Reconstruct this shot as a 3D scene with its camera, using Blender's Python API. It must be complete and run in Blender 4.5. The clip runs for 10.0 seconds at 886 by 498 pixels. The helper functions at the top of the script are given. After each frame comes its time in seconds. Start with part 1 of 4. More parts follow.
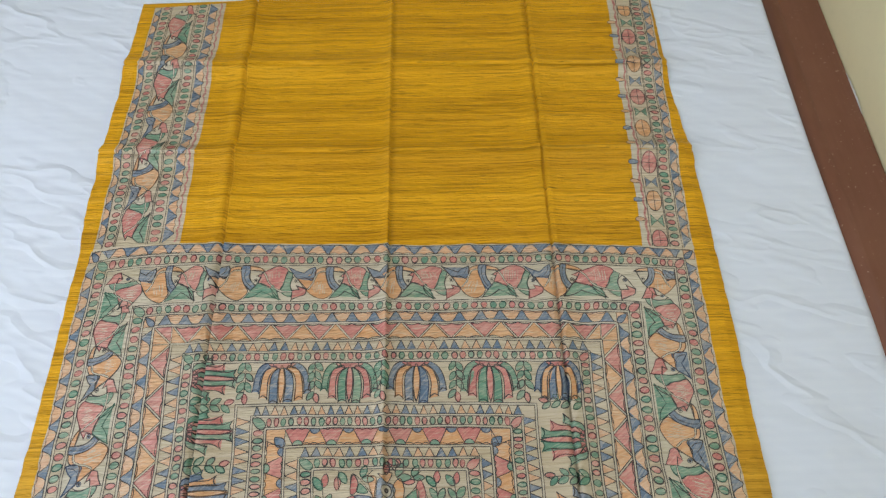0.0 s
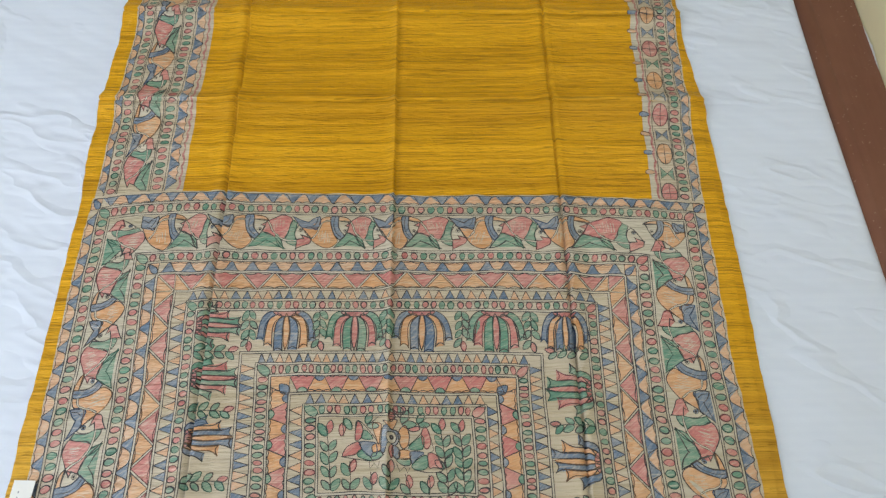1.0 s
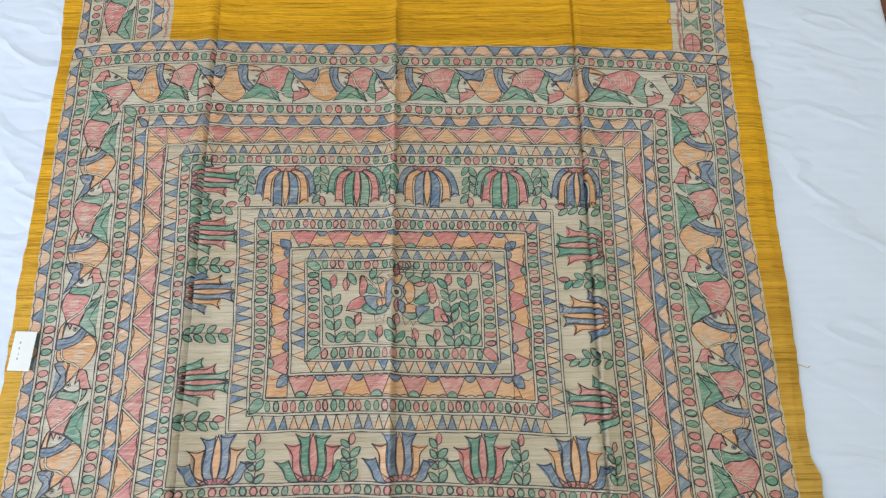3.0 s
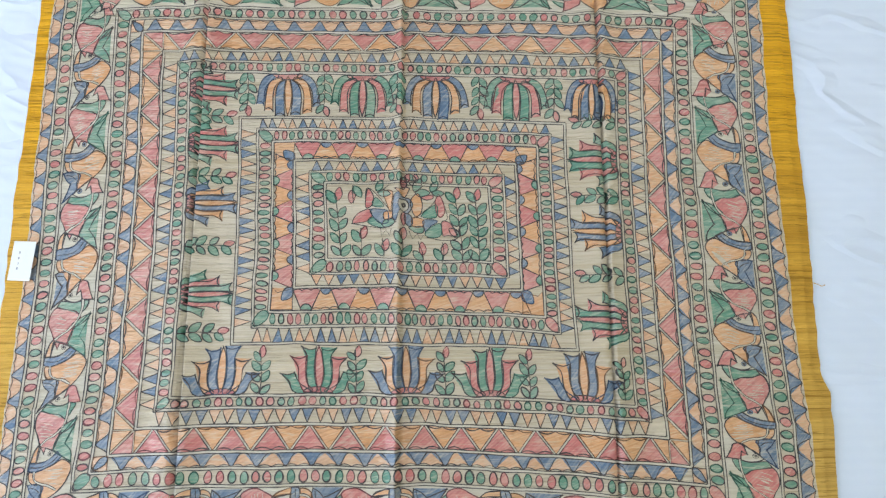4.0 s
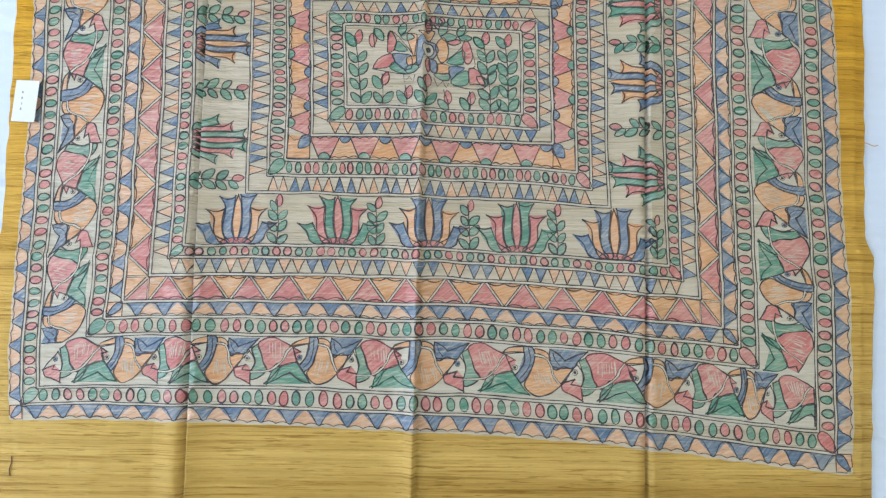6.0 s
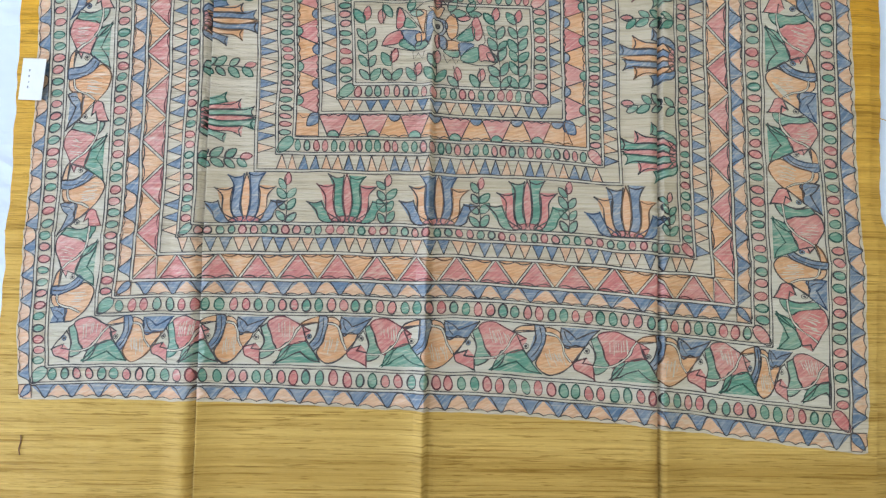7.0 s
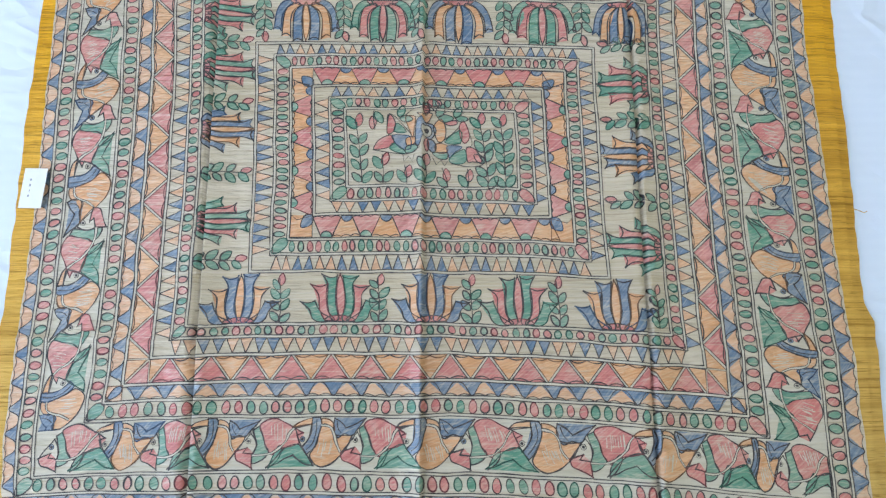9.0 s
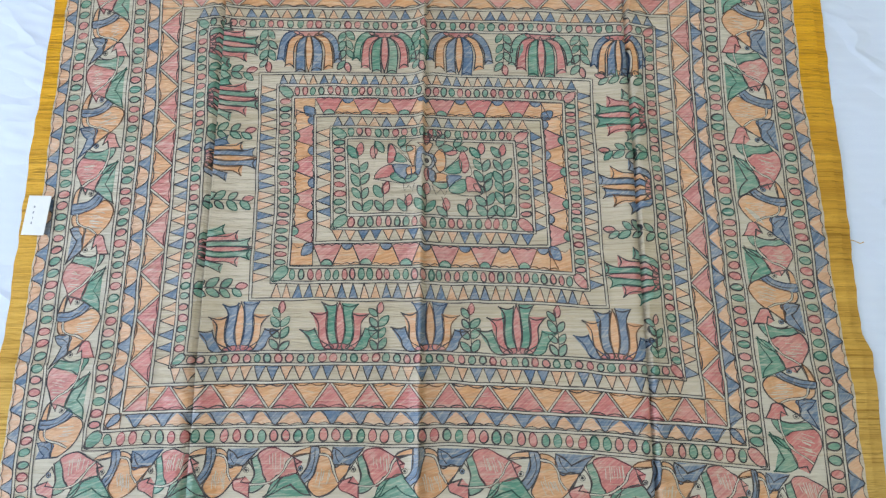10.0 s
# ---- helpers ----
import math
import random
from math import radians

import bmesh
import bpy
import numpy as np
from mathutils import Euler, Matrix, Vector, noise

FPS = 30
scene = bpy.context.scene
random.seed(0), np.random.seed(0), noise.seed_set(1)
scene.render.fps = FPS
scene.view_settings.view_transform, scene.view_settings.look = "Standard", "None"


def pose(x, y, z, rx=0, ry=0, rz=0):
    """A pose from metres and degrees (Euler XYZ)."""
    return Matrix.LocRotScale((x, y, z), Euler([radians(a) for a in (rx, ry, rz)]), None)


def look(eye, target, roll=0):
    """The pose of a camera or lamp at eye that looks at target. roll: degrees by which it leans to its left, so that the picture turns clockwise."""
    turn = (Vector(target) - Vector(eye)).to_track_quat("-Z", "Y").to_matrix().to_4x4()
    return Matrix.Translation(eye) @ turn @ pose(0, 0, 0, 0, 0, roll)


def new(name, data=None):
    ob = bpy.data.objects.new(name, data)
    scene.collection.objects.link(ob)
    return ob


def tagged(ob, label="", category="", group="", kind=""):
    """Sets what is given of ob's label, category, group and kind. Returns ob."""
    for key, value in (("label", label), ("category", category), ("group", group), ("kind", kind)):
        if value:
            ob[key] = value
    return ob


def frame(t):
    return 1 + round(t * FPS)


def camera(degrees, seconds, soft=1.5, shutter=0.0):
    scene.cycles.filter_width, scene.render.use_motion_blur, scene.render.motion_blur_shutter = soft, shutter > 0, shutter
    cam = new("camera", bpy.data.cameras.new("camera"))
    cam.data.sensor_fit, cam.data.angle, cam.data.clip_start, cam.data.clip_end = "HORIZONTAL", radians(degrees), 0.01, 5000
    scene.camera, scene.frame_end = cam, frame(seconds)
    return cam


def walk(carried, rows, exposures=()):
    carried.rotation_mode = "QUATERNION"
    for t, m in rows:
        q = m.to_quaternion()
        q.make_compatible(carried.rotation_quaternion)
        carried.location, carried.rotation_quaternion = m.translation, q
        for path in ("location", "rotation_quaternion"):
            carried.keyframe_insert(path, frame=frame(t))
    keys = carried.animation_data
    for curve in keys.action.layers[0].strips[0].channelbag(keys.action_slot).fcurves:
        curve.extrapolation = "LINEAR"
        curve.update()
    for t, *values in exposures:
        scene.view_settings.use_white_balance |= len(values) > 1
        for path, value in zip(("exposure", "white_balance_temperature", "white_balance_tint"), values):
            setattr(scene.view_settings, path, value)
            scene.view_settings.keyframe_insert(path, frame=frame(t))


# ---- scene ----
cam = camera(68.7, 10.0, soft=1.35)
PATH = [
    (0, (0.067, -0.145, 1.558), (0.124, 0.798, -0.205), 1.7),
    (0.5, (0.062, -0.159, 1.54), (0.121, 0.757, -0.237), 1.8),
    (1, (0.056, -0.174, 1.526), (0.11, 0.695, -0.274), 2.4),
    (1.5, (0.059, -0.188, 1.507), (0.109, 0.608, -0.327), 1.9),
    (2, (0.052, -0.2, 1.49), (0.106, 0.538, -0.368), 2.5),
    (2.5, (0.05, -0.214, 1.473), (0.102, 0.452, -0.412), 3.0),
    (4, (0.038, -0.262, 1.418), (0.078, 0.157, -0.537), 4.9),
    (4.5, (0.037, -0.293, 1.398), (0.067, 0.045, -0.573), 4.1),
    (5, (0.029, -0.315, 1.381), (0.066, -0.03, -0.598), 8.0),
    (5.5, (0.023, -0.335, 1.365), (0.041, -0.096, -0.62), 4.5),
    (6, (0.02, -0.354, 1.356), (0.027, -0.162, -0.634), 2.8),
    (6.2, (0.018, -0.36, 1.352), (0.018, -0.191, -0.641), 0.7),
    (7.5, (0.011, -0.379, 1.346), (0.006, -0.172, -0.643), -1.0),
    (8, (0.012, -0.372, 1.349), (0.01, -0.105, -0.634), -0.7),
    (8.5, (0.013, -0.367, 1.353), (0.021, -0.023, -0.617), 1.0),
    (9, (0.011, -0.355, 1.362), (0.033, 0.065, -0.593), 2.3),
    (9.5, (0.016, -0.346, 1.368), (0.024, 0.114, -0.578), 0.3),
    (10, (0.012, -0.346, 1.37), (0.034, 0.137, -0.57), 2.2),
]
walk(cam, [(t, look(eye, target, roll)) for t, eye, target, roll in PATH],
     exposures=[(0.0, -0.18, 6580, 10), (2.5, -0.06, 6380, 10), (4.5, 0.11, 5880, 10), (6.0, 0.10, 5800, 10), (7.5, 0.09, 5700, 10), (8.5, 0.06, 5540, 10), (9.2, 0.11, 5650, 10), (9.6, 0.12, 5800, 10), (10.0, -0.01, 5850, 10)])

# ---------------------------------------------------------------- light
world = bpy.data.worlds.new("world")
scene.world = world
world.use_nodes = True
sky = world.node_tree.nodes.new("ShaderNodeTexSky")
sky.sky_type, sky.sun_disc = "NISHITA", False
sky.sun_elevation, sky.sun_rotation = radians(40), radians(90)
world.node_tree.links.new(sky.outputs[0], world.node_tree.nodes["Background"].inputs[0])
world.node_tree.nodes["Background"].inputs[1].default_value = 0.1


def area(name, at, target, sx, sy, power, colour):
    d = bpy.data.lights.new(name, "AREA")
    d.shape, d.size, d.size_y, d.energy, d.color = "RECTANGLE", sx, sy, power, colour
    o = new(name, d)
    o.matrix_world = look(at, target)
    return o


# daylight in the window opening, and the lit ceiling tube
area("window_daylight", (-2.52, -1.1, 1.75), (0, 0.2, 0.6), 2.2, 1.4, 55, (0.82, 0.90, 1.0))
for up in (0, 4):
    # a ceiling tube shines down and up alike
    area("tube_light_glow", (-1.3, 0.15, 2.55 + 0.005 * up), (-1.3, 0.15, up), 0.05, 1.2, 12.5, (0.82, 0.90, 1.0))
# added fill lamp, no real fixture: lifts the dim east side
area("east_fill_glow", (0.86, 0.7, 2.62), (0.86, 0.7, 0), 0.05, 1.2, 11.5, (0.82, 0.90, 1.0))


# ---------------------------------------------------------------- materials
class Nodes:
    """A small writer for node trees."""

    def __init__(self, name):
        self.mat = bpy.data.materials.new(name)
        self.mat.use_nodes = True
        self.tree = self.mat.node_tree
        self.bsdf = self.tree.nodes["Principled BSDF"]
        self.place = self.node("ShaderNodeNewGeometry").outputs["Position"]

    def node(self, kind, **values):
        n = self.tree.nodes.new(kind)
        for k, v in values.items():
            n.inputs[k].default_value = v
        return n

    def link(self, a, b):
        self.tree.links.new(a, b)

    def noise(self, scale, detail=3.0, rough=0.55, stretch=(1, 1, 1), turn=0.0):
        at = self.place
        if turn:
            r = self.node("ShaderNodeMapping", Rotation=(0, 0, turn))
            self.link(at, r.inputs["Vector"])
            at = r.outputs[0]
        m = self.node("ShaderNodeMapping", Scale=stretch)
        self.link(at, m.inputs["Vector"])
        n = self.node("ShaderNodeTexNoise", Scale=scale, Detail=detail, Roughness=rough)
        self.link(m.outputs[0], n.inputs["Vector"])
        return n.outputs["Fac"]

    def band(self, fac, lo, hi, a=0.0, b=1.0):
        m = self.node("ShaderNodeMapRange")
        for k, v in zip(("From Min", "From Max", "To Min", "To Max"), (lo, hi, a, b)):
            m.inputs[k].default_value = v
        self.link(fac, m.inputs["Value"])
        return m.outputs["Result"]

    def mix(self, fac, a, b, how="MIX"):
        m = self.tree.nodes.new("ShaderNodeMix")
        m.data_type, m.blend_type = "RGBA", how
        for socket, v in ((m.inputs[0], fac), (m.inputs[6], a), (m.inputs[7], b)):
            if hasattr(v, "is_linked"):
                self.link(v, socket)
            elif isinstance(v, (int, float)):
                socket.default_value = v
            else:
                socket.default_value = (*v[:3], 1)
        return m.outputs[2]

    def bump(self, height, strength, distance, under=None):
        b = self.node("ShaderNodeBump", Strength=strength, Distance=distance)
        self.link(height, b.inputs["Height"])
        if under:
            self.link(under, b.inputs["Normal"])
        self.link(b.outputs[0], self.bsdf.inputs["Normal"])

    def crumple(self, strength=0.55, distance=0.006):
        """Shallow puckers of a starched handloom cloth."""
        h = self.mix(0.3, self.band(self.noise(1.0, 3, 0.6, (16, 75, 1)), 0.25, 0.75), self.band(self.noise(1.0, 2, 0.5, (45, 30, 1)), 0.25, 0.75))
        b = self.node("ShaderNodeBump", Strength=strength, Distance=distance)
        self.link(h, b.inputs["Height"])
        return b.outputs[0]

    def done(self, colour, rough, spec=0.5):
        if hasattr(colour, "is_linked"):
            self.link(colour, self.bsdf.inputs["Base Color"])
        else:
            self.bsdf.inputs["Base Color"].default_value = (*colour, 1)
        self.bsdf.inputs["Roughness"].default_value = rough
        self.bsdf.inputs["Specular IOR Level"].default_value = spec
        return self.mat


def tint(c, k):
    return tuple(max(0.0, min(1.0, v * k)) for v in c)


def silk(name, base, dark, slub=0.62, rough=0.40, spec=0.42, straw=None, coarse=1.0):
    """Handwoven silk: weft threads run along x, with slubs, bands and painted-in fold shading."""
    n = Nodes(name)
    fine = n.noise(1.0, 2, 0.6, (9, 900, 1))
    slubs = n.noise(1.0, 3, 0.6, (5, 330, 1))
    bands = n.noise(1.0, 4, 0.65, (0.45, 70, 1))
    blot = n.noise(7.0, 3, 0.5)
    c = base
    if straw:
        split = n.node("ShaderNodeSeparateXYZ")
        n.link(n.place, split.inputs[0])
        c = n.mix(n.band(split.outputs["Y"], 0.15, -0.48), base, straw)
    c = n.mix(n.band(fine, 0.35, 0.65, 0, 0.75 * coarse), c, n.mix(1.0, c, (0.66, 0.64, 0.6), "MULTIPLY"))
    c = n.mix(n.band(bands, 0.50, 0.68, 0, 0.8 * coarse), c, n.mix(1.0, c, (0.68, 0.63, 0.48), "MULTIPLY"))
    c = n.mix(n.band(bands, 0.47, 0.3, 0, 0.6 * coarse), c, n.mix(1.0, c, (1.25, 1.28, 1.4), "MULTIPLY"))
    streak = n.noise(1.0, 3, 0.6, (3.2, 430, 1))
    gather = n.noise(1.0, 2, 0.5, (0.5, 16, 1))
    streak = n.mix(0.45, streak, gather)
    rim = n.node("ShaderNodeSeparateXYZ")
    n.link(n.place, rim.inputs[0])
    calm = n.mix(1.0, n.band(rim.outputs["X"], -0.545, -0.53, 0.25, 1.0), n.band(rim.outputs["X"], 0.575, 0.55, 0.25, 1.0), "MULTIPLY")
    streak = n.mix(calm, (0.5, 0.5, 0.5), streak)
    c = n.mix(n.band(streak, 0.52, 0.62, 0, 0.8 * coarse), c, n.mix(1.0, c, (0.66, 0.58, 0.36), "MULTIPLY"))
    c = n.mix(n.band(slubs, 0.43, 0.36, 0, 0.5 * coarse), c, n.mix(1.0, c, (1.22, 1.25, 1.4), "MULTIPLY"))
    c = n.mix(n.band(slubs, 0.575, 0.64, 0, slub), c, dark)
    # broad bands darkened in the colour, standing in for shading of the folds
    fold_shade = n.noise(1.0, 3, 0.55, (0.7, 26, 1))
    c = n.mix(n.band(fold_shade, 0.52, 0.66, 0, 0.75 * coarse), c, n.mix(1.0, c, (0.70, 0.63, 0.45), "MULTIPLY"))
    nub = n.noise(1.0, 2, 0.55, (26, 520, 1))
    c = n.mix(n.band(nub, 0.61, 0.66, 0, 0.8 * coarse), c, tint(dark, 0.7))
    c = n.mix(n.band(blot, 0.45, 0.75, 0, 0.22), c, n.mix(1.0, c, (0.8, 0.8, 0.8), "MULTIPLY"))
    warp_threads = n.noise(1.0, 1, 0.5, (1100, 14, 1))
    h = n.mix(0.15, n.band(fine, 0.2, 0.8), n.band(warp_threads, 0.2, 0.8))
    h = n.mix(0.45, h, n.band(slubs, 0.4, 0.8))
    h = n.mix(0.65, h, n.band(n.noise(1.0, 3, 0.55, (14, 130, 1)), 0.25, 0.75))
    n.bump(h, 0.6, 0.0024, n.crumple())
    return n.done(c, rough, spec)


ROUGH, SPEC = 0.33, 0.75
GROUND = (0.605, 0.520, 0.395)


def dye(name, base, cover=0.92, turn=0.9):
    """Brush and pencil colour on the same silk: hatched and blotted, the cloth showing through."""
    n = Nodes(name)
    thin = tuple(0.40 * b + 0.66 * g for b, g in zip(base, GROUND))
    pale = tuple(b * cover + g * (1 - cover) for b, g in zip(base, GROUND))
    fine = n.noise(1.0, 2, 0.6, (9, 900, 1))
    slubs = n.noise(1.0, 3, 0.6, (5, 330, 1))
    hatch = n.noise(1.0, 2, 0.5, (560, 22, 1), turn)
    wash = n.noise(46.0, 4, 0.65)
    pool = n.noise(130.0, 3, 0.6)
    each = n.node("ShaderNodeNewGeometry").outputs["Random Per Island"]
    c = n.mix(n.band(each, 0.0, 1.0, 0.0, 0.42), pale, thin)
    c = n.mix(n.band(wash, 0.52, 0.72, 0, 0.65), c, tint(base, 0.68))
    c = n.mix(n.band(wash, 0.46, 0.28, 0, 0.75), c, thin)
    c = n.mix(n.band(hatch, 0.50, 0.64, 0, 0.42), c, tint(base, 0.6))
    c = n.mix(n.band(hatch, 0.45, 0.35, 0, 0.6), c, thin)
    c = n.mix(n.band(pool, 0.58, 0.75, 0, 0.45), c, tint(base, 0.6))
    c = n.mix(n.band(fine, 0.35, 0.7, 0, 0.3), c, tint(base, 0.75))
    pale_thread = n.noise(1.0, 2, 0.6, (16, 460, 1))
    c = n.mix(n.band(pale_thread, 0.58, 0.68, 0, 0.42), c, GROUND)
    stroke = n.noise(1.0, 2, 0.5, (300, 38, 1), turn + 0.5)
    c = n.mix(n.band(stroke, 0.62, 0.68, 0, 0.4), c, GROUND)
    c = n.mix(n.band(slubs, 0.63, 0.75, 0, 0.5), c, tint(base, 0.5))
    h = n.mix(0.5, n.band(fine, 0.2, 0.8), n.band(slubs, 0.3, 0.8))
    h = n.mix(0.7, h, n.band(n.noise(1.0, 3, 0.55, (22, 150, 1)), 0.25, 0.75))
    n.bump(h, 0.6, 0.0022, n.crumple())
    return n.done(c, ROUGH, SPEC)


def ink(name="black_ink", deep=(0.048, 0.042, 0.044), worn=(0.18, 0.15, 0.13)):
    """Pen line, rubbed paler in places."""
    n = Nodes(name)
    wear = n.noise(70.0, 4, 0.6)
    thread_wear = n.noise(1.0, 2, 0.6, (9, 700, 1))
    c = n.mix(n.band(wear, 0.48, 0.75, 0, 0.7), deep, worn)
    c = n.mix(n.band(thread_wear, 0.55, 0.75, 0, 0.4), c, (0.25, 0.21, 0.17))
    return n.done(c, 0.55, 0.3)


M_YELLOW = silk("mustard_silk", (0.76, 0.385, 0.014), (0.22, 0.10, 0.004), spec=0.45, straw=(0.63, 0.41, 0.115), coarse=0.7)
# the reflection of dyed silk takes the dye's colour
M_YELLOW.node_tree.nodes["Principled BSDF"].inputs["Specular Tint"].default_value = (1.0, 0.78, 0.28, 1)
M_GROUND = silk("natural_silk", GROUND, (0.33, 0.26, 0.17), 0.55, coarse=0.36)
M_PINK = dye("rose_dye", (0.58, 0.145, 0.135))
M_ORANGE = dye("orange_dye", (0.70, 0.315, 0.105), 0.88, 1.25)
M_PEACH = dye("peach_dye", (0.69, 0.365, 0.19), 0.9, 1.1)
M_GREEN = dye("green_dye", (0.07, 0.265, 0.175), 0.92, 1.2)
M_BLUE = dye("blue_dye", (0.07, 0.155, 0.28), 0.92, 0.7)
M_RED = dye("crimson_dye", (0.45, 0.08, 0.09), 0.95)
M_INK = ink()
M_BLANK = silk("resist_edge", (0.60, 0.545, 0.44), (0.5, 0.43, 0.3), 0.4, coarse=0.3)
M_INK_ROSE = ink("maroon_ink", (0.12, 0.035, 0.04), (0.26, 0.10, 0.10))
M_INK_GREEN = ink("dark_green_ink", (0.025, 0.075, 0.055), (0.07, 0.18, 0.13))
M_INK_BLUE = ink("dark_blue_ink", (0.03, 0.05, 0.095), (0.08, 0.13, 0.21))
M_INK_BROWN = ink("brown_ink", (0.12, 0.06, 0.03), (0.28, 0.15, 0.08))
PAINTS = [M_GROUND, M_PINK, M_ORANGE, M_GREEN, M_BLUE, M_INK, M_PEACH, M_RED, M_BLANK, M_YELLOW, M_INK_ROSE, M_INK_GREEN, M_INK_BLUE, M_INK_BROWN]
GRD, PNK, ORG, GRN, BLU, INK, PCH, RED, BLK, YEL, INK_R, INK_G, INK_B, INK_O = range(14)
INK_OF = {PNK: INK_R, RED: INK_R, GRN: INK_G, BLU: INK_B, ORG: INK_O, PCH: INK_O}


M_PENCIL = ink("faded_pen", (0.28, 0.29, 0.34), (0.5, 0.5, 0.53))


def sheet_cotton():
    n = Nodes("white_sheet_cotton")
    wave = n.node("ShaderNodeTexWave", Scale=21.0, Distortion=0.6, Detail=1.0)
    wave.bands_direction = "Y"
    n.link(n.place, wave.inputs["Vector"])
    stripe = wave.outputs["Fac"]
    weave = n.noise(900.0, 2, 0.5)
    blot = n.noise(3.5, 3, 0.5)
    c = n.mix(n.band(stripe, 0.3, 0.7, 0, 0.22), (0.715, 0.775, 0.90), (0.67, 0.735, 0.87))
    c = n.mix(n.band(blot, 0.4, 0.8, 0, 0.3), c, (0.67, 0.735, 0.87))
    wrinkle = n.noise(5.0, 3, 0.5, (0.7, 1.6, 1), 0.35)
    fold = n.noise(3.2, 3, 0.55, (0.8, 2.2, 1), 0.3)
    line = n.mix(1.0, n.band(fold, 0.45, 0.5), n.band(fold, 0.55, 0.5), "MULTIPLY")
    h = n.mix(0.04, n.band(wrinkle, 0.2, 0.8), n.band(weave, 0.2, 0.8))
    h = n.mix(0.3, h, line)
    n.bump(h, 0.4, 0.03)
    return n.done(c, 0.75, 0.25)


def painted_wood():
    n = Nodes("brown_painted_wood")
    grain = n.noise(1.0, 4, 0.6, (90, 5, 40))
    blot = n.noise(6.0, 4, 0.6)
    dust = n.noise(150.0, 2, 0.5)
    c = n.mix(n.band(grain, 0.35, 0.7), (0.18, 0.072, 0.043), (0.165, 0.064, 0.037))
    c = n.mix(n.band(blot, 0.45, 0.8, 0, 0.6), c, (0.225, 0.10, 0.06))
    c = n.mix(n.band(dust, 0.70, 0.74, 0, 0.8), c, (0.4, 0.28, 0.2))
    n.bump(grain, 0.05, 0.002)
    return n.done(c, 0.5, 0.35)


def plaster(name, base, dark):
    n = Nodes(name)
    a = n.noise(2.2, 5, 0.6)
    b = n.noise(60.0, 4, 0.6)
    c = n.mix(n.band(a, 0.35, 0.75), base, dark)
    c = n.mix(n.band(b, 0.5, 0.8, 0, 0.25), c, tint(base, 0.85))
    n.bump(b, 0.2, 0.002)
    return n.done(c, 0.7, 0.3)


M_SHEET = sheet_cotton()
M_WOOD = painted_wood()
M_CREAM = plaster("cream_wall_paint", (0.74, 0.67, 0.44), (0.69, 0.62, 0.40))
M_WHITEWALL = plaster("ceiling_white", (0.8, 0.8, 0.78), (0.75, 0.75, 0.73))
M_FLOOR = plaster("grey_cement_floor", (0.35, 0.33, 0.31), (0.28, 0.27, 0.26))
M_PAPER = plaster("white_card", (0.82, 0.82, 0.80), (0.78, 0.78, 0.77))


def emitter(name, colour, strength):
    n = Nodes(name)
    n.bsdf.inputs["Emission Color"].default_value = (*colour, 1)
    n.bsdf.inputs["Emission Strength"].default_value = strength
    return n.done((0.8, 0.8, 0.8), 0.4)


# ---------------------------------------------------------------- mesh helpers
def mesh_object(name, bm, mats, parent=None, label=""):
    me = bpy.data.meshes.new(name)
    bm.to_mesh(me)
    bm.free()
    for m in mats if isinstance(mats, (list, tuple)) else [mats]:
        me.materials.append(m)
    ob = new(name, me)
    if parent:
        ob.parent = parent
    if label:
        ob["label"] = label
    return ob


def part(name, bm, mats, parent, label=""):
    return mesh_object(name, bm, mats, parent, label)


def box_bm(x0, y0, z0, x1, y1, z1, bevel=0.0, segs=2):
    bm = bmesh.new()
    bmesh.ops.create_cube(bm, size=1.0, matrix=Matrix.Translation(((x0 + x1) / 2, (y0 + y1) / 2, (z0 + z1) / 2)) @ Matrix.Diagonal((x1 - x0, y1 - y0, z1 - z0, 1)))
    if bevel:
        bmesh.ops.bevel(bm, geom=bm.edges[:], offset=bevel, segments=segs, affect="EDGES", profile=0.5)
    return bm


# ---------------------------------------------------------------- room
BED_TOP = 0.494
X0, X1, Y0, Y1, CEIL = -2.6, 1.012, -2.4, 3.0, 2.75


def lean_east(bm):
    """The east wall and the rail beside it run slightly askew to the saree."""
    for v in bm.verts:
        v.co.x += 0.034 * (v.co.y - 1.05)
    return bm


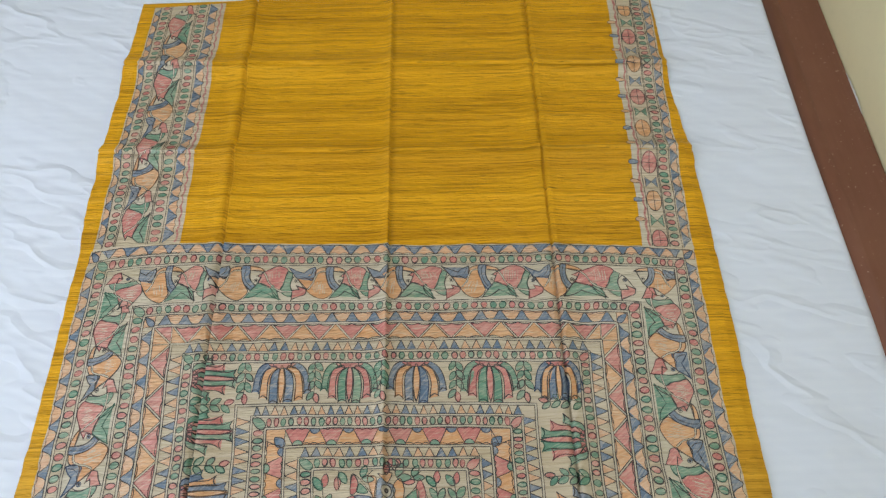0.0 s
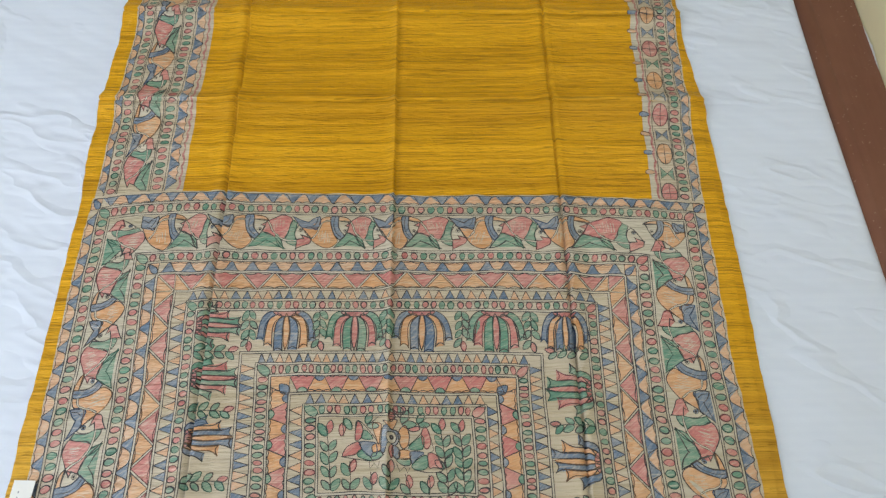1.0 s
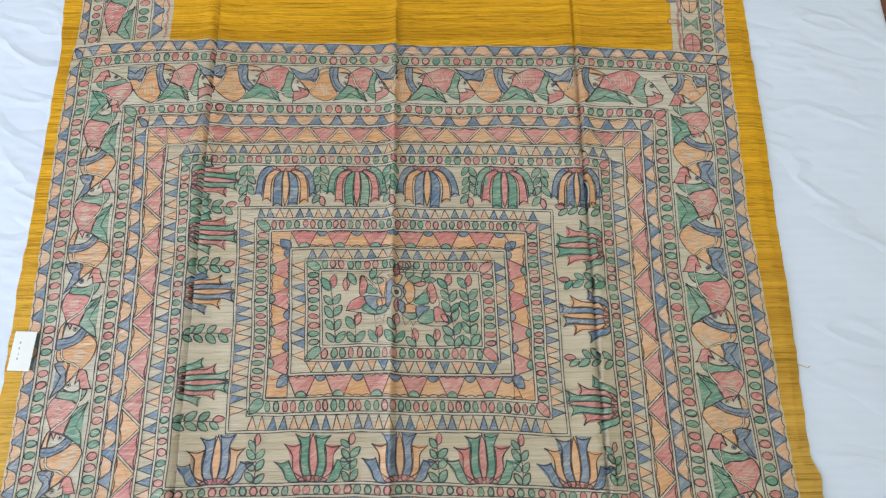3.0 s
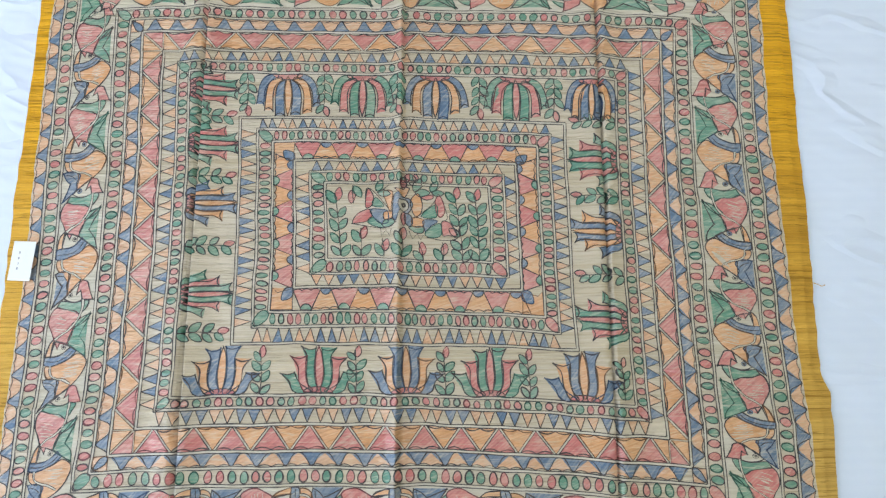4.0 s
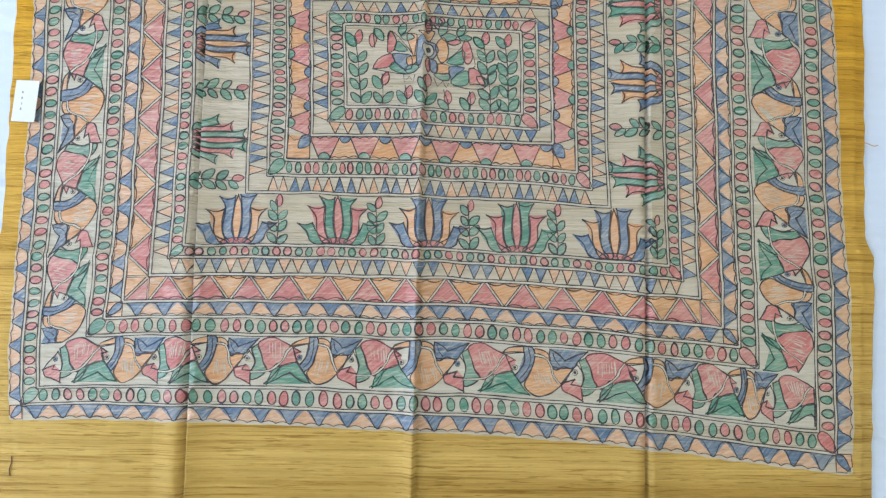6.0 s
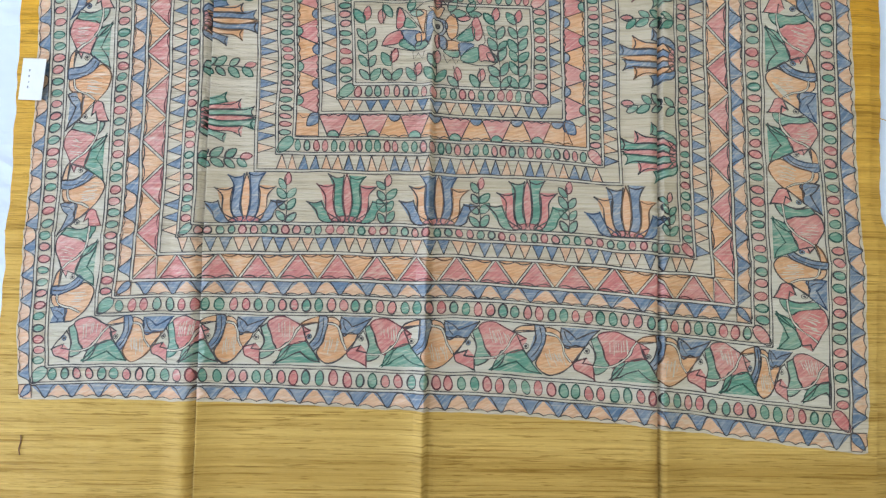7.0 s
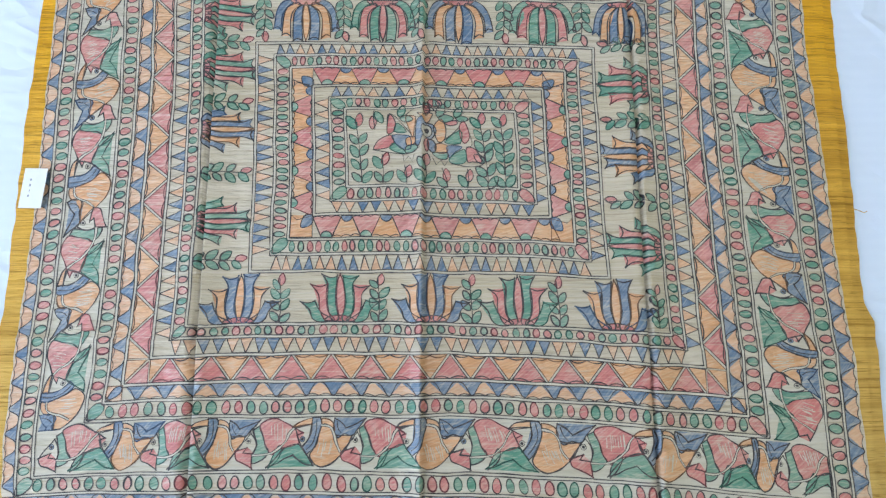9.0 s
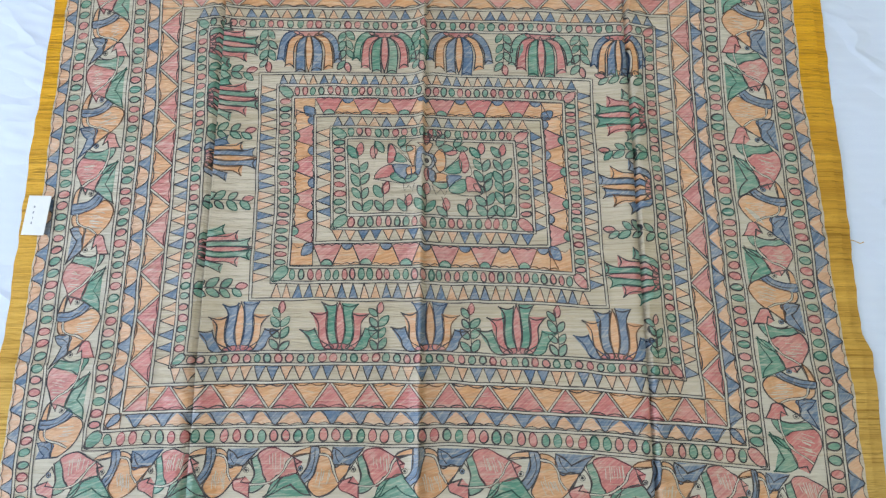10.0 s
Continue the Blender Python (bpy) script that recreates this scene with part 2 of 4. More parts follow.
def room():
    tagged(mesh_object("floor", box_bm(X0 - 0.2, Y0 - 0.2, -0.1, X1 + 0.4, Y1 + 0.2, 0.0), M_FLOOR), "plain grey cement floor", "floor", kind="structure")
    tagged(mesh_object("ceiling", box_bm(X0 - 0.2, Y0 - 0.2, CEIL, X1 + 0.4, Y1 + 0.2, CEIL + 0.1), M_WHITEWALL), "plain white ceiling", "ceiling", kind="structure")
    tagged(mesh_object("wall_east", lean_east(box_bm(X1, Y0, 0, X1 + 0.35, Y1, CEIL)), M_CREAM), "cream painted plaster wall beside the bed", "wall", kind="structure")
    tagged(mesh_object("wall_north", box_bm(X0, Y1, 0, X1 + 0.1, Y1 + 0.2, CEIL), M_CREAM), "cream painted plaster wall", "wall", kind="structure")
    tagged(mesh_object("wall_south", box_bm(X0, Y0 - 0.2, 0, X1, Y0, CEIL), M_CREAM), "cream painted plaster wall", "wall", kind="structure")
    bm = bmesh.new()
    pts = [(0.72 + 0.12 * k / 14, 0.498 + 0.007 * math.sin(math.pi * k / 14) * (0.6 + 0.8 * noise.noise((k * 0.9, 2, 2)))) for k in range(15)]
    bm.faces.new([bm.verts.new((X1 - 0.003, y, 0.49)) for y in (pts[0][0], pts[-1][0])] + [bm.verts.new((X1 - 0.003, y, z)) for y, z in pts[::-1]])
    lean_east(bm)
    tagged(mesh_object("paint_scuff", bm, M_PAPER), "pale chipped scuff in the wall paint beside the rail", "scuff", kind="structure")
    bm = bmesh.new()
    for y0, y1, z0, z1 in ((Y0, -2.25, 0, CEIL), (0.05, Y1, 0, CEIL), (-2.25, 0.05, 0, 1.0), (-2.25, 0.05, 2.45, CEIL)):
        bmesh.ops.create_cube(bm, size=1.0, matrix=Matrix.Translation((X0 - 0.1, (y0 + y1) / 2, (z0 + z1) / 2)) @ Matrix.Diagonal((0.2, y1 - y0, z1 - z0, 1)))
    tagged(mesh_object("wall_west", bm, M_CREAM), "cream painted plaster wall with a window opening", "wall", kind="structure")


room()


def bed():
    """Wooden bed with a mattress under a white sheet."""
    frame_ob = tagged(new("bed", None), "brown painted wooden bed frame beside the cream wall", "bed")
    rail = lean_east(box_bm(0.884, -1.35, 0.28, 1.0095, 1.75, 0.497))
    inner = [e for e in rail.edges if all(v.co.z > 0.4 and v.co.x < 0.95 for v in e.verts) and abs(e.verts[0].co.y - e.verts[1].co.y) > 1]
    bmesh.ops.bevel(rail, geom=inner, offset=0.03, segments=6, affect="EDGES", profile=0.5)
    for f in rail.faces:
        f.smooth = len(f.verts) == 4 and f.calc_area() < 0.04
    part("side_rail", rail, M_WOOD, frame_ob)
    part("side_rail", box_bm(-1.12, -1.35, 0.28, -1.0, 1.75, 0.40, 0.012, 3), M_WOOD, frame_ob)
    part("foot_rail", box_bm(-1.0, -1.35, 0.28, 0.800, -1.25, 0.40, 0.01, 2), M_WOOD, frame_ob)
    part("head_rail", box_bm(-1.0, 1.65, 0.28, 0.900, 1.75, 0.48, 0.01, 2), M_WOOD, frame_ob)
    part("slat_base", box_bm(-1.0, -1.25, 0.28, 0.800, 1.65, 0.30), M_WOOD, frame_ob)
    for x, y in ((-1.06, -1.30), (-1.06, 1.70), (0.86, -1.30), (0.97, 1.70)):
        part("leg", box_bm(x - 0.04, y - 0.04, 0, x + 0.04, y + 0.04, 0.28, 0.006), M_WOOD, frame_ob)


bed()


def bed_sheet():
    """The sheet drawn over the mattress; its surface dips and wrinkles."""
    nx, ny = 220, 300
    x0, x1, y0, y1 = -0.99, 0.902, -1.24, 1.64
    bm = bmesh.new()
    grid = []
    for j in range(ny + 1):
        row = []
        for i in range(nx + 1):
            u, v = i / nx, j / ny
            y = y0 + (y1 - y0) * v
            x1 = float(np.interp(y, (-1.24, 0.25, 0.65, 0.85, 1.07, 1.64), (0.815, 0.874, 0.877, 0.883, 0.891, 0.908)))
            x = x0 + (x1 - x0) * u
            e = min(u, 1 - u) * (x1 - x0)
            f = min(v, 1 - v) * (y1 - y0)
            z = BED_TOP
            for d, r in ((e, 0.022 if u > 0.5 else 0.05), (f, 0.05)):
                if d < r:
                    z -= r - math.sqrt(max(0.0, r * r - (r - d) ** 2))
            out = max(0.0, abs(x - 0.02) - 0.60)
            amp = min(1.0, out / 0.08) * min(1.0, e / 0.15)
            z += amp * (0.0022 * noise.noise((x * 5, y * 9, 1)) + 0.0030 * noise.noise((x * 2.2, y * 3.1, 4)))
            ridge = noise.noise((x * 3.2 + 0.8 * noise.noise((x * 4, y * 4, 9)), y * 13, 7))
            z += amp * 0.0045 * max(0.0, 1 - abs(ridge) * 8) * max(0.0, 0.3 + noise.noise((x * 2, y * 2, 12)))
            z -= 0.0015
            row.append(bm.verts.new((x, y, z)))
        grid.append(row)
    for j in range(ny):
        for i in range(nx):
            bm.faces.new((grid[j][i], grid[j][i + 1], grid[j + 1][i + 1], grid[j + 1][i])).smooth = True
    rim = [e for e in bm.edges if e.is_boundary]
    low = bmesh.ops.extrude_edge_only(bm, edges=rim)["geom"]
    for v in (g for g in low if isinstance(g, bmesh.types.BMVert)):
        v.co.z = 0.306
    return tagged(mesh_object("bed_sheet", bm, M_SHEET), "creased white cotton bed sheet with faint satin stripes", "bed sheet")


bed_sheet()
tagged(mesh_object("mattress", box_bm(-0.96, -1.21, 0.303, 0.780, 1.61, 0.465, 0.03, 3), M_PAPER), "plain mattress hidden under the white sheet", "mattress")

# ---------------------------------------------------------------- the saree's relief
Z = 0.5
RIDGE_D = (-0.040, -0.014, -0.0036, 0.0, 0.0036, 0.014, 0.040)
RIDGE_H = (0.0, 0.0018, 0.0052, 0.0066, 0.0000, 0.0010, 0.0)
VALE_H = (0.0, 0.0034, 0.0030, -0.0030, 0.0044, 0.0024, 0.0)
# crease: offset, slope, profile; x = offset + slope * y
UPRIGHT = ((-0.305, 0.0, VALE_H), (-0.006, 0.012, RIDGE_H), (0.297, 0.016, VALE_H))
ACROSS_D = (-0.06, -0.03, -0.004, 0.0, 0.004, 0.03, 0.06)
STEP_H = (0.0, 0.0035, 0.0125, 0.0090, 0.0150, 0.0040, 0.0)
SOFT_H = (0.0, 0.0012, 0.0034, 0.0044, 0.0024, 0.0008, 0.0)
FAINT_H = (0.0, 0.0008, 0.0016, 0.0022, 0.0014, 0.0006, 0.0)
LEVEL = ((0.640, -0.012, STEP_H), (0.742, -0.02, SOFT_H), (0.872, -0.015, STEP_H), (0.54, -0.012, SOFT_H),
         (-0.300, -0.03, SOFT_H), (0.02, -0.03, FAINT_H))


def relief(x, y):
    z = Z
    # the upright folds are sharper in the stiff painted end
    gain = 1.4 + 0.4 * min(1.0, max(0.0, (0.43 - y) / 0.06))
    for c, s, h in UPRIGHT:
        z += gain * float(np.interp(x - c - s * y, RIDGE_D, h))
    for c, s, h in LEVEL:
        z += float(np.interp(y - c - s * x, ACROSS_D, h))
    z += 0.0012 * math.sin(9 * x + 5 * y + 1) * math.sin(13 * y - 3 * x) + 0.0012 * noise.noise((x * 6, y * 9, 2))
    return z


def drape(bm, grid=0.0):
    """Cuts flat faces along the creases, and lays them on the relief. The faces' own z is their height over the cloth."""
    xs, ys = [v.co.x for v in bm.verts], [v.co.y for v in bm.verts]
    ax, bx, ay, by = min(xs), max(xs), min(ys), max(ys)
    cuts = []
    for c, s, _ in UPRIGHT:
        for d in RIDGE_D:
            if ax - 0.03 < c + d < bx + 0.03:
                cuts.append(((c + d, 0, 0), (1, -s, 0)))
    for c, s, _ in LEVEL:
        for d in ACROSS_D:
            if ay - 0.03 < c + d < by + 0.03:
                cuts.append(((0, c + d, 0), (-s, 1, 0)))
    if grid:
        for i in range(math.ceil(ax / grid), math.floor(bx / grid) + 1):
            cuts.append(((i * grid, 0, 0), (1, 0, 0)))
        for i in range(math.ceil(ay / grid), math.floor(by / grid) + 1):
            cuts.append(((0, i * grid, 0), (0, 1, 0)))
    for co, no in cuts:
        bmesh.ops.bisect_plane(bm, geom=bm.verts[:] + bm.edges[:] + bm.faces[:], dist=1e-6, plane_co=co, plane_no=no)
    for v in bm.verts:
        v.co.z += relief(v.co.x, v.co.y)
    # soft folds are smooth, hard creases stay sharp
    for f in bm.faces:
        f.smooth = True
    for e in bm.edges:
        if len(e.link_faces) == 2 and e.calc_face_angle(0.0) > 0.10:
            e.smooth = False


# the drawing is planned on straight rectangles, and the cloth pulls it slightly askew
PULL_X = {(0, 0): -0.0003, (0, 1): -0.0193, (0, 2): 0.0015, (0, 3): 0.1244, (0, 4): 0.0673, (0, 5): -0.2522, (1, 0): -0.0071, (1, 1): 0.0724, (1, 2): 0.3753, (1, 3): 0.0302, (1, 4): -0.5234, (2, 0): 0.0294, (2, 1): 0.1493, (2, 2): 0.0092, (2, 3): 0.0314, (3, 0): 0.0676, (3, 1): -0.2182, (3, 2): -0.8126, (4, 0): -0.112, (4, 1): -0.4138, (5, 0): -0.1004}
PULL_Y = {(0, 0): -0.0005, (0, 1): -0.0161, (0, 2): 0.0392, (0, 3): 0.1778, (0, 4): -0.1019, (0, 5): -0.4685, (1, 0): -0.0243, (1, 1): 0.0161, (1, 2): 0.0643, (1, 3): -0.0661, (1, 4): -0.5264, (2, 0): -0.0588, (2, 1): 0.188, (2, 2): 0.2418, (2, 3): -0.1632, (3, 0): -0.0449, (3, 1): 0.0465, (3, 2): -0.2059, (4, 0): -0.1653, (4, 1): -0.3605, (5, 0): 0.3077}


def pull(u, v):
    a, b = max(-0.54, min(0.55, u)), max(-0.515, min(0.43, v))
    x = u + sum(k * a ** i * b ** j for (i, j), k in PULL_X.items())
    y = v + sum(k * a ** i * b ** j for (i, j), k in PULL_Y.items())
    if v > 0.43:
        x += (0.031 + 0.046 * u) * (v - 0.43)
    # the drawing is unsteady
    x += 0.0016 * noise.noise((u * 26, v * 26, 21)) + 0.0018 * noise.noise((u * 9, v * 9, 31))
    y += 0.0018 * noise.noise((u * 26, v * 26, 41)) + 0.0022 * noise.noise((u * 9, v * 9, 51))
    return x, y


# ---------------------------------------------------------------- drawing on cloth
rnd = random.Random(11)


def curve(points, closed=True, n=5):
    """A smooth line through the points."""
    p, out, count = points, [], len(points)
    for i in range(count if closed else count - 1):
        q = [p[(i + k) % count] if closed else p[max(0, min(count - 1, i + k))] for k in (-1, 0, 1, 2)]
        for s in range(n):
            t = s / n
            out.append(tuple(0.5 * (2 * q[1][a] + (q[2][a] - q[0][a]) * t + (2 * q[0][a] - 5 * q[1][a] + 4 * q[2][a] - q[3][a]) * t * t
                                    + (3 * q[1][a] - q[0][a] - 3 * q[2][a] + q[3][a]) * t ** 3) for a in (0, 1)))
    if not closed:
        out.append(p[-1])
    return [q for i, q in enumerate(out) if i == 0 or math.dist(q, out[i - 1]) > 1e-9]


class Drawing:
    """Fills and ink lines in the plan's coordinates, made into one mesh."""

    def __init__(self, where=pull):
        self.bm, self.where, self.subs = bmesh.new(), where, []

    def sub(self, name, label=""):
        d = Drawing(self.where)
        self.subs.append((d, name, label))
        return d

    def fill(self, points, colour, lift=0.0005):
        vs = [self.bm.verts.new((*self.where(*p), lift)) for p in points]
        try:
            f = self.bm.faces.new(vs)
        except ValueError:
            return
        f.material_index = colour

    def line(self, points, width=0.0017, closed=False, lift=0.0009, colour=INK):
        p = [self.where(*q) for q in points]
        p = [q for i, q in enumerate(p) if i == 0 or math.dist(q, p[i - 1]) > 1e-5]
        n = len(p)
        if n < 2:
            return
        rails = []
        for i in range(n):
            a = p[i - 1] if closed or i else p[0]
            b = p[(i + 1) % n] if closed or i < n - 1 else p[-1]
            dx, dy = b[0] - a[0], b[1] - a[1]
            k = math.hypot(dx, dy) or 1.0
            w = 0.41 * width * (1 + 0.75 * noise.noise((p[i][0] * 70, p[i][1] * 70, 3)))
            rails.append((self.bm.verts.new((p[i][0] - dy / k * w, p[i][1] + dx / k * w, lift)),
                          self.bm.verts.new((p[i][0] + dy / k * w, p[i][1] - dx / k * w, lift))))
        for i in range(n if closed else n - 1):
            a, b = rails[i], rails[(i + 1) % n]
            f = self.bm.faces.new((a[0], a[1], b[1], b[0]))
            f.material_index = INK if colour is None else colour

    def shape(self, points, colour, width=0.0015, lift=0.0005):
        self.fill(points, colour, lift)
        self.line(points, width * 1.1, True, colour=INK_OF.get(colour, INK) if rnd.random() < 0.35 else INK)

    def finish(self, name, parent, label="", grid=0.0):
        bmesh.ops.triangulate(self.bm, faces=[f for f in self.bm.faces if len(f.verts) > 4], ngon_method="EAR_CLIP")
        for f in self.bm.faces:
            f.normal_update()
        bmesh.ops.reverse_faces(self.bm, faces=[f for f in self.bm.faces if f.normal.z < 0])
        drape(self.bm, grid)
        used = sorted({f.material_index for f in self.bm.faces})
        for f in self.bm.faces:
            f.material_index = used.index(f.material_index)
        ob = part(name, self.bm, [PAINTS[i] for i in used], parent, label)
        for d, sub_name, sub_label in self.subs:
            d.finish(sub_name, ob, sub_label)
        return ob


def straight(a, b, step=0.012, wob=0.0):
    n = max(1, round(math.dist(a, b) / step))
    out = []
    for i in range(n + 1):
        x, y = a[0] + (b[0] - a[0]) * i / n, a[1] + (b[1] - a[1]) * i / n
        out.append((x + wob * noise.noise((x * 14, y * 14, 5)), y + wob * noise.noise((x * 14, y * 14, 8))))
    return out


# the painted end piece: nested rectangles (west, east, north, south), from the rim to the middle
RING = [None,
        (-0.5366, 0.5560, 0.4290, -0.5130), (-0.5184, 0.5325, 0.4068, -0.4890), (-0.4977, 0.5089, 0.3881, -0.4635),
        (-0.4345, 0.4316, 0.3157, -0.3924), (-0.4137, 0.4087, 0.2983, -0.3696), (-0.3931, 0.3877, 0.2775, -0.3483),
        (-0.3615, 0.3577, 0.2459, -0.3138), (-0.3378, 0.3349, 0.2272, -0.2910), (-0.3192, 0.3172, 0.2103, -0.2750),
        (-0.2426, 0.2416, 0.1372, -0.2037), (-0.2162, 0.2191, 0.1185, -0.1796), (-0.1934, 0.2001, 0.0999, -0.1585),
        (-0.1602, 0.1682, 0.0695, -0.1229), (-0.1365, 0.1491, 0.0510, -0.1026), (-0.1148, 0.1279, 0.0338, -0.0823)]


def corners(r):
    w, e, n, s = RING[r]
    return [(w, n), (e, n), (e, s), (w, s)]


def side(r_out, r_in, which):
    """Maps (along in metres, across 0 outside to 1 inside) to the plan, and the length, for the north, east, south or west side."""
    (w, e, n, s), (w2, e2, n2, s2) = RING[r_out], RING[r_in]
    if which == "north":
        return (lambda a, t: (w2 + a, n + (n2 - n) * t)), e2 - w2
    if which == "south":
        return (lambda a, t: (w2 + a, s + (s2 - s) * t)), e2 - w2
    if which == "west":
        return (lambda a, t: (w + (w2 - w) * t, s2 + a)), n2 - s2
    return (lambda a, t: (e + (e2 - e) * t, s2 + a)), n2 - s2


SIDES = ("north", "east", "south", "west")


def ovals(d, at, length, pitch=0.0156, first=0, fat=0.34, reach=0.36, apart=False):
    n = max(2, round(length / pitch))
    for i in range(n):
        c = (i + 0.5) * length / n + rnd.uniform(-0.0008, 0.0008)
        rx, ry = fat * length / n * rnd.uniform(0.88, 1.08), reach * rnd.uniform(0.9, 1.06)
        mid, lean = 0.5 + rnd.uniform(-0.03, 0.03), rnd.uniform(-0.12, 0.12)
        pts = []
        for k in range(14):
            w = 2 * math.pi * k / 14
            s, t = math.cos(w), math.sin(w)
            pts.append(at(c + rx * s * (1 - 0.12 * t) + lean * rx * t, mid + ry * t))
        colour = PNK if ((i + first) // 2) % 2 == 0 else GRN
        (d.sub("oval") if apart else d).shape(pts, colour, rnd.uniform(0.0012, 0.0022))


def teeth(d, at, length, pitch=0.0165, inward=False, first=0):
    """Small triangles: the tip outwards, or inwards."""
    n = max(2, round(length / pitch))
    step = length / n
    for i in range(n):
        j = lambda k=0.0009: rnd.uniform(-k, k)
        a, b, c = i * step + 0.06 * step, (i + 0.5) * step + j(), (i + 0.94) * step
        base, tip = (0.08, 0.92) if inward else (0.92, 0.08)
        tri = [at(a + j(), base), at(b, tip), at(c + j(), base)]
        colour = BLU if ((i + first) // 2) % 2 == 0 else PCH
        d.fill(tri, colour)
        d.line([tri[0], tri[1]], 0.0014)
        d.line([tri[1], tri[2]], 0.0014)


def scallops(d, at, length, pitch=0.036, flip=False, rim=False, first=0):
    """Blue drops and peach humps along a wavy line; rim: the peach has a waved outer edge."""
    n = max(2, round(length / pitch))
    step = length / n
    t_of = (lambda t: 1 - t) if flip else (lambda t: t)
    m = 12
    for i in range(n):
        a0 = i * step
        sway = rnd.uniform(-0.06, 0.06) * step
        wave = [(a0 + step * k / m, 0.90 - 0.80 * (0.5 - 0.5 * math.cos(2 * math.pi * k / m)) ** 2.0) for k in range(m + 1)]
        wave = [(a + sway * math.sin(math.pi * k / m), t) for k, (a, t) in enumerate(wave)]
        drop = [at(a, t_of(t)) for a, t in wave]
        d.fill(drop, BLU)
        d.line(drop, 0.0015)
        hump = [(a0 + step * (0.5 + k / m), 0.10 + 0.74 * (0.5 - 0.5 * math.cos(2 * math.pi * k / m)) ** 0.42) for k in range(m + 1)]
        foot = [(a0 + step * (1.5 - k / 8), 0.10 + 0.13 * abs(math.sin(math.pi * k / 4))) for k in range(9)]
        if i < n - 1:
            d.fill([at(a, t_of(t)) for a, t in hump + foot[1:-1]], PCH, 0.0004)
            d.line([at(a, t_of(t)) for a, t in foot], 0.0012)


def swags(d, at, length, pitch=0.054, pink_wide_inside=True):
    n = max(2, round(length / pitch))
    step = length / n
    f = (lambda t: t) if pink_wide_inside else (lambda t: 1 - t)

    def ruffle(a, b, t, depth):
        k = 12
        return [(a + (b - a) * i / k, t + depth * abs(math.sin(3 * math.pi * i / k))) for i in range(k + 1)]

    for i in range(n):
        a = i * step
        pink = [(a + 0.35 * step - 0.13 * step, 0.08), (a + 0.35 * step + 0.13 * step, 0.08)] + ruffle(a + 0.70 * step, a, 0.86, 0.07)
        peach = [(a + 0.98 * step, 0.92), (a + 0.72 * step, 0.92)] + ruffle(a + 0.48 * step, a + 1.22 * step, 0.10, 0.07)
        d.sub("swag").shape([at(s, f(t)) for s, t in peach], ORG, lift=0.0004)
        d.sub("swag").shape([at(s, f(t)) for s, t in pink], PNK)
        for c, base, sgn, colour in ((a + 0.35 * step, 0.05, 1, GRN), (a + 0.85 * step, 0.95, -1, BLU)):
            bowl = [(c + 0.15 * step * math.cos(math.pi * k / 8), base + sgn * 0.27 * math.sin(math.pi * k / 8)) for k in range(9)]
            d.sub("spot").shape([at(s, f(t)) for s, t in bowl], colour, lift=0.0006)


def zigzag(d, at, length, pitch=0.061, pink_outside=True):
    """Large triangles between doubled lines, with waved bases."""
    n = max(2, round(length / pitch))
    step = length / n
    f = (lambda t: t) if pink_outside else (lambda t: 1 - t)

    def hem(a, b, t, depth):
        return [(a + (b - a) * k / 12, t + depth * abs(math.sin(2 * math.pi * k / 12))) for k in range(13)]

    g = 0.07 * step
    for i in range(n):
        a = i * step
        down = [(a + 0.5 * step, 0.93)] + hem(a + g, a + step - g, 0.06, 0.10)
        up = [(a + step, 0.07)] + hem(a + 1.5 * step - g, a + 0.5 * step + g, 0.94, -0.10)
        for b in (a, a + step):
            d.line([at(b, f(0.03)), at(a + 0.5 * step, f(0.97))], 0.0062, lift=0.0003, colour=BLK)
        d.sub("triangle").shape([at(s, f(t)) for s, t in down], PNK)
        if i < n - 1:
            d.sub("triangle").shape([at(s, f(t)) for s, t in up], ORG)
        else:
            d.sub("triangle").shape([at(s, f(t)) for s, t in [(a + step, 0.07), (a + step, 0.92), (a + 0.5 * step + g, 0.94)]], ORG)
        if i == 0:
            d.shape([at(s, f(t)) for s, t in [(a, 0.07), (a, 0.92), (a + 0.5 * step - g, 0.94)]], ORG)


def ring_lines(d, r, gap=0.0038, width=0.0015):
    p = corners(r)
    w, e, n, s = RING[r]
    g = gap / 2
    # the cloth is left pale between the two lines
    for i in range(4):
        d.line(straight(p[i], p[(i + 1) % 4]), gap, lift=0.00065, colour=BLK)
    for k in (-g, g):
        q = [(w - k, n + k), (e + k, n + k), (e + k, s - k), (w - k, s - k)]
        for i in range(4):
            d.line(straight(q[i], q[(i + 1) % 4], wob=0.0012), width)


def corner_leaves(d, r_out, r_in):
    for (ax, ay), (bx, by) in zip(corners(r_out), corners(r_in)):
        pts = []
        for k in range(14):
            w = 2 * math.pi * k / 14
            s, t = 0.46 * math.cos(w), 0.24 * math.sin(w) * (1 + 0.2 * math.cos(w))
            dx, dy = bx - ax, by - ay
            pts.append(((ax + bx) / 2 + dx * s - dy * t, (ay + by) / 2 + dy * s + dx * t))
        (d.sub("corner_leaf") if r_out >= 8 else d).shape(pts, GRN if ax < 0 else PNK)


def corner_squares(r_out, r_in):
    return [lambda s, t, a=a, b=b: (a[0] + (b[0] - a[0]) * s, a[1] + (b[1] - a[1]) * t) for a, b in zip(corners(r_out), corners(r_in))]


saree = tagged(new("saree", None), "mustard silk saree with painted fish end piece spread on bed", "saree")


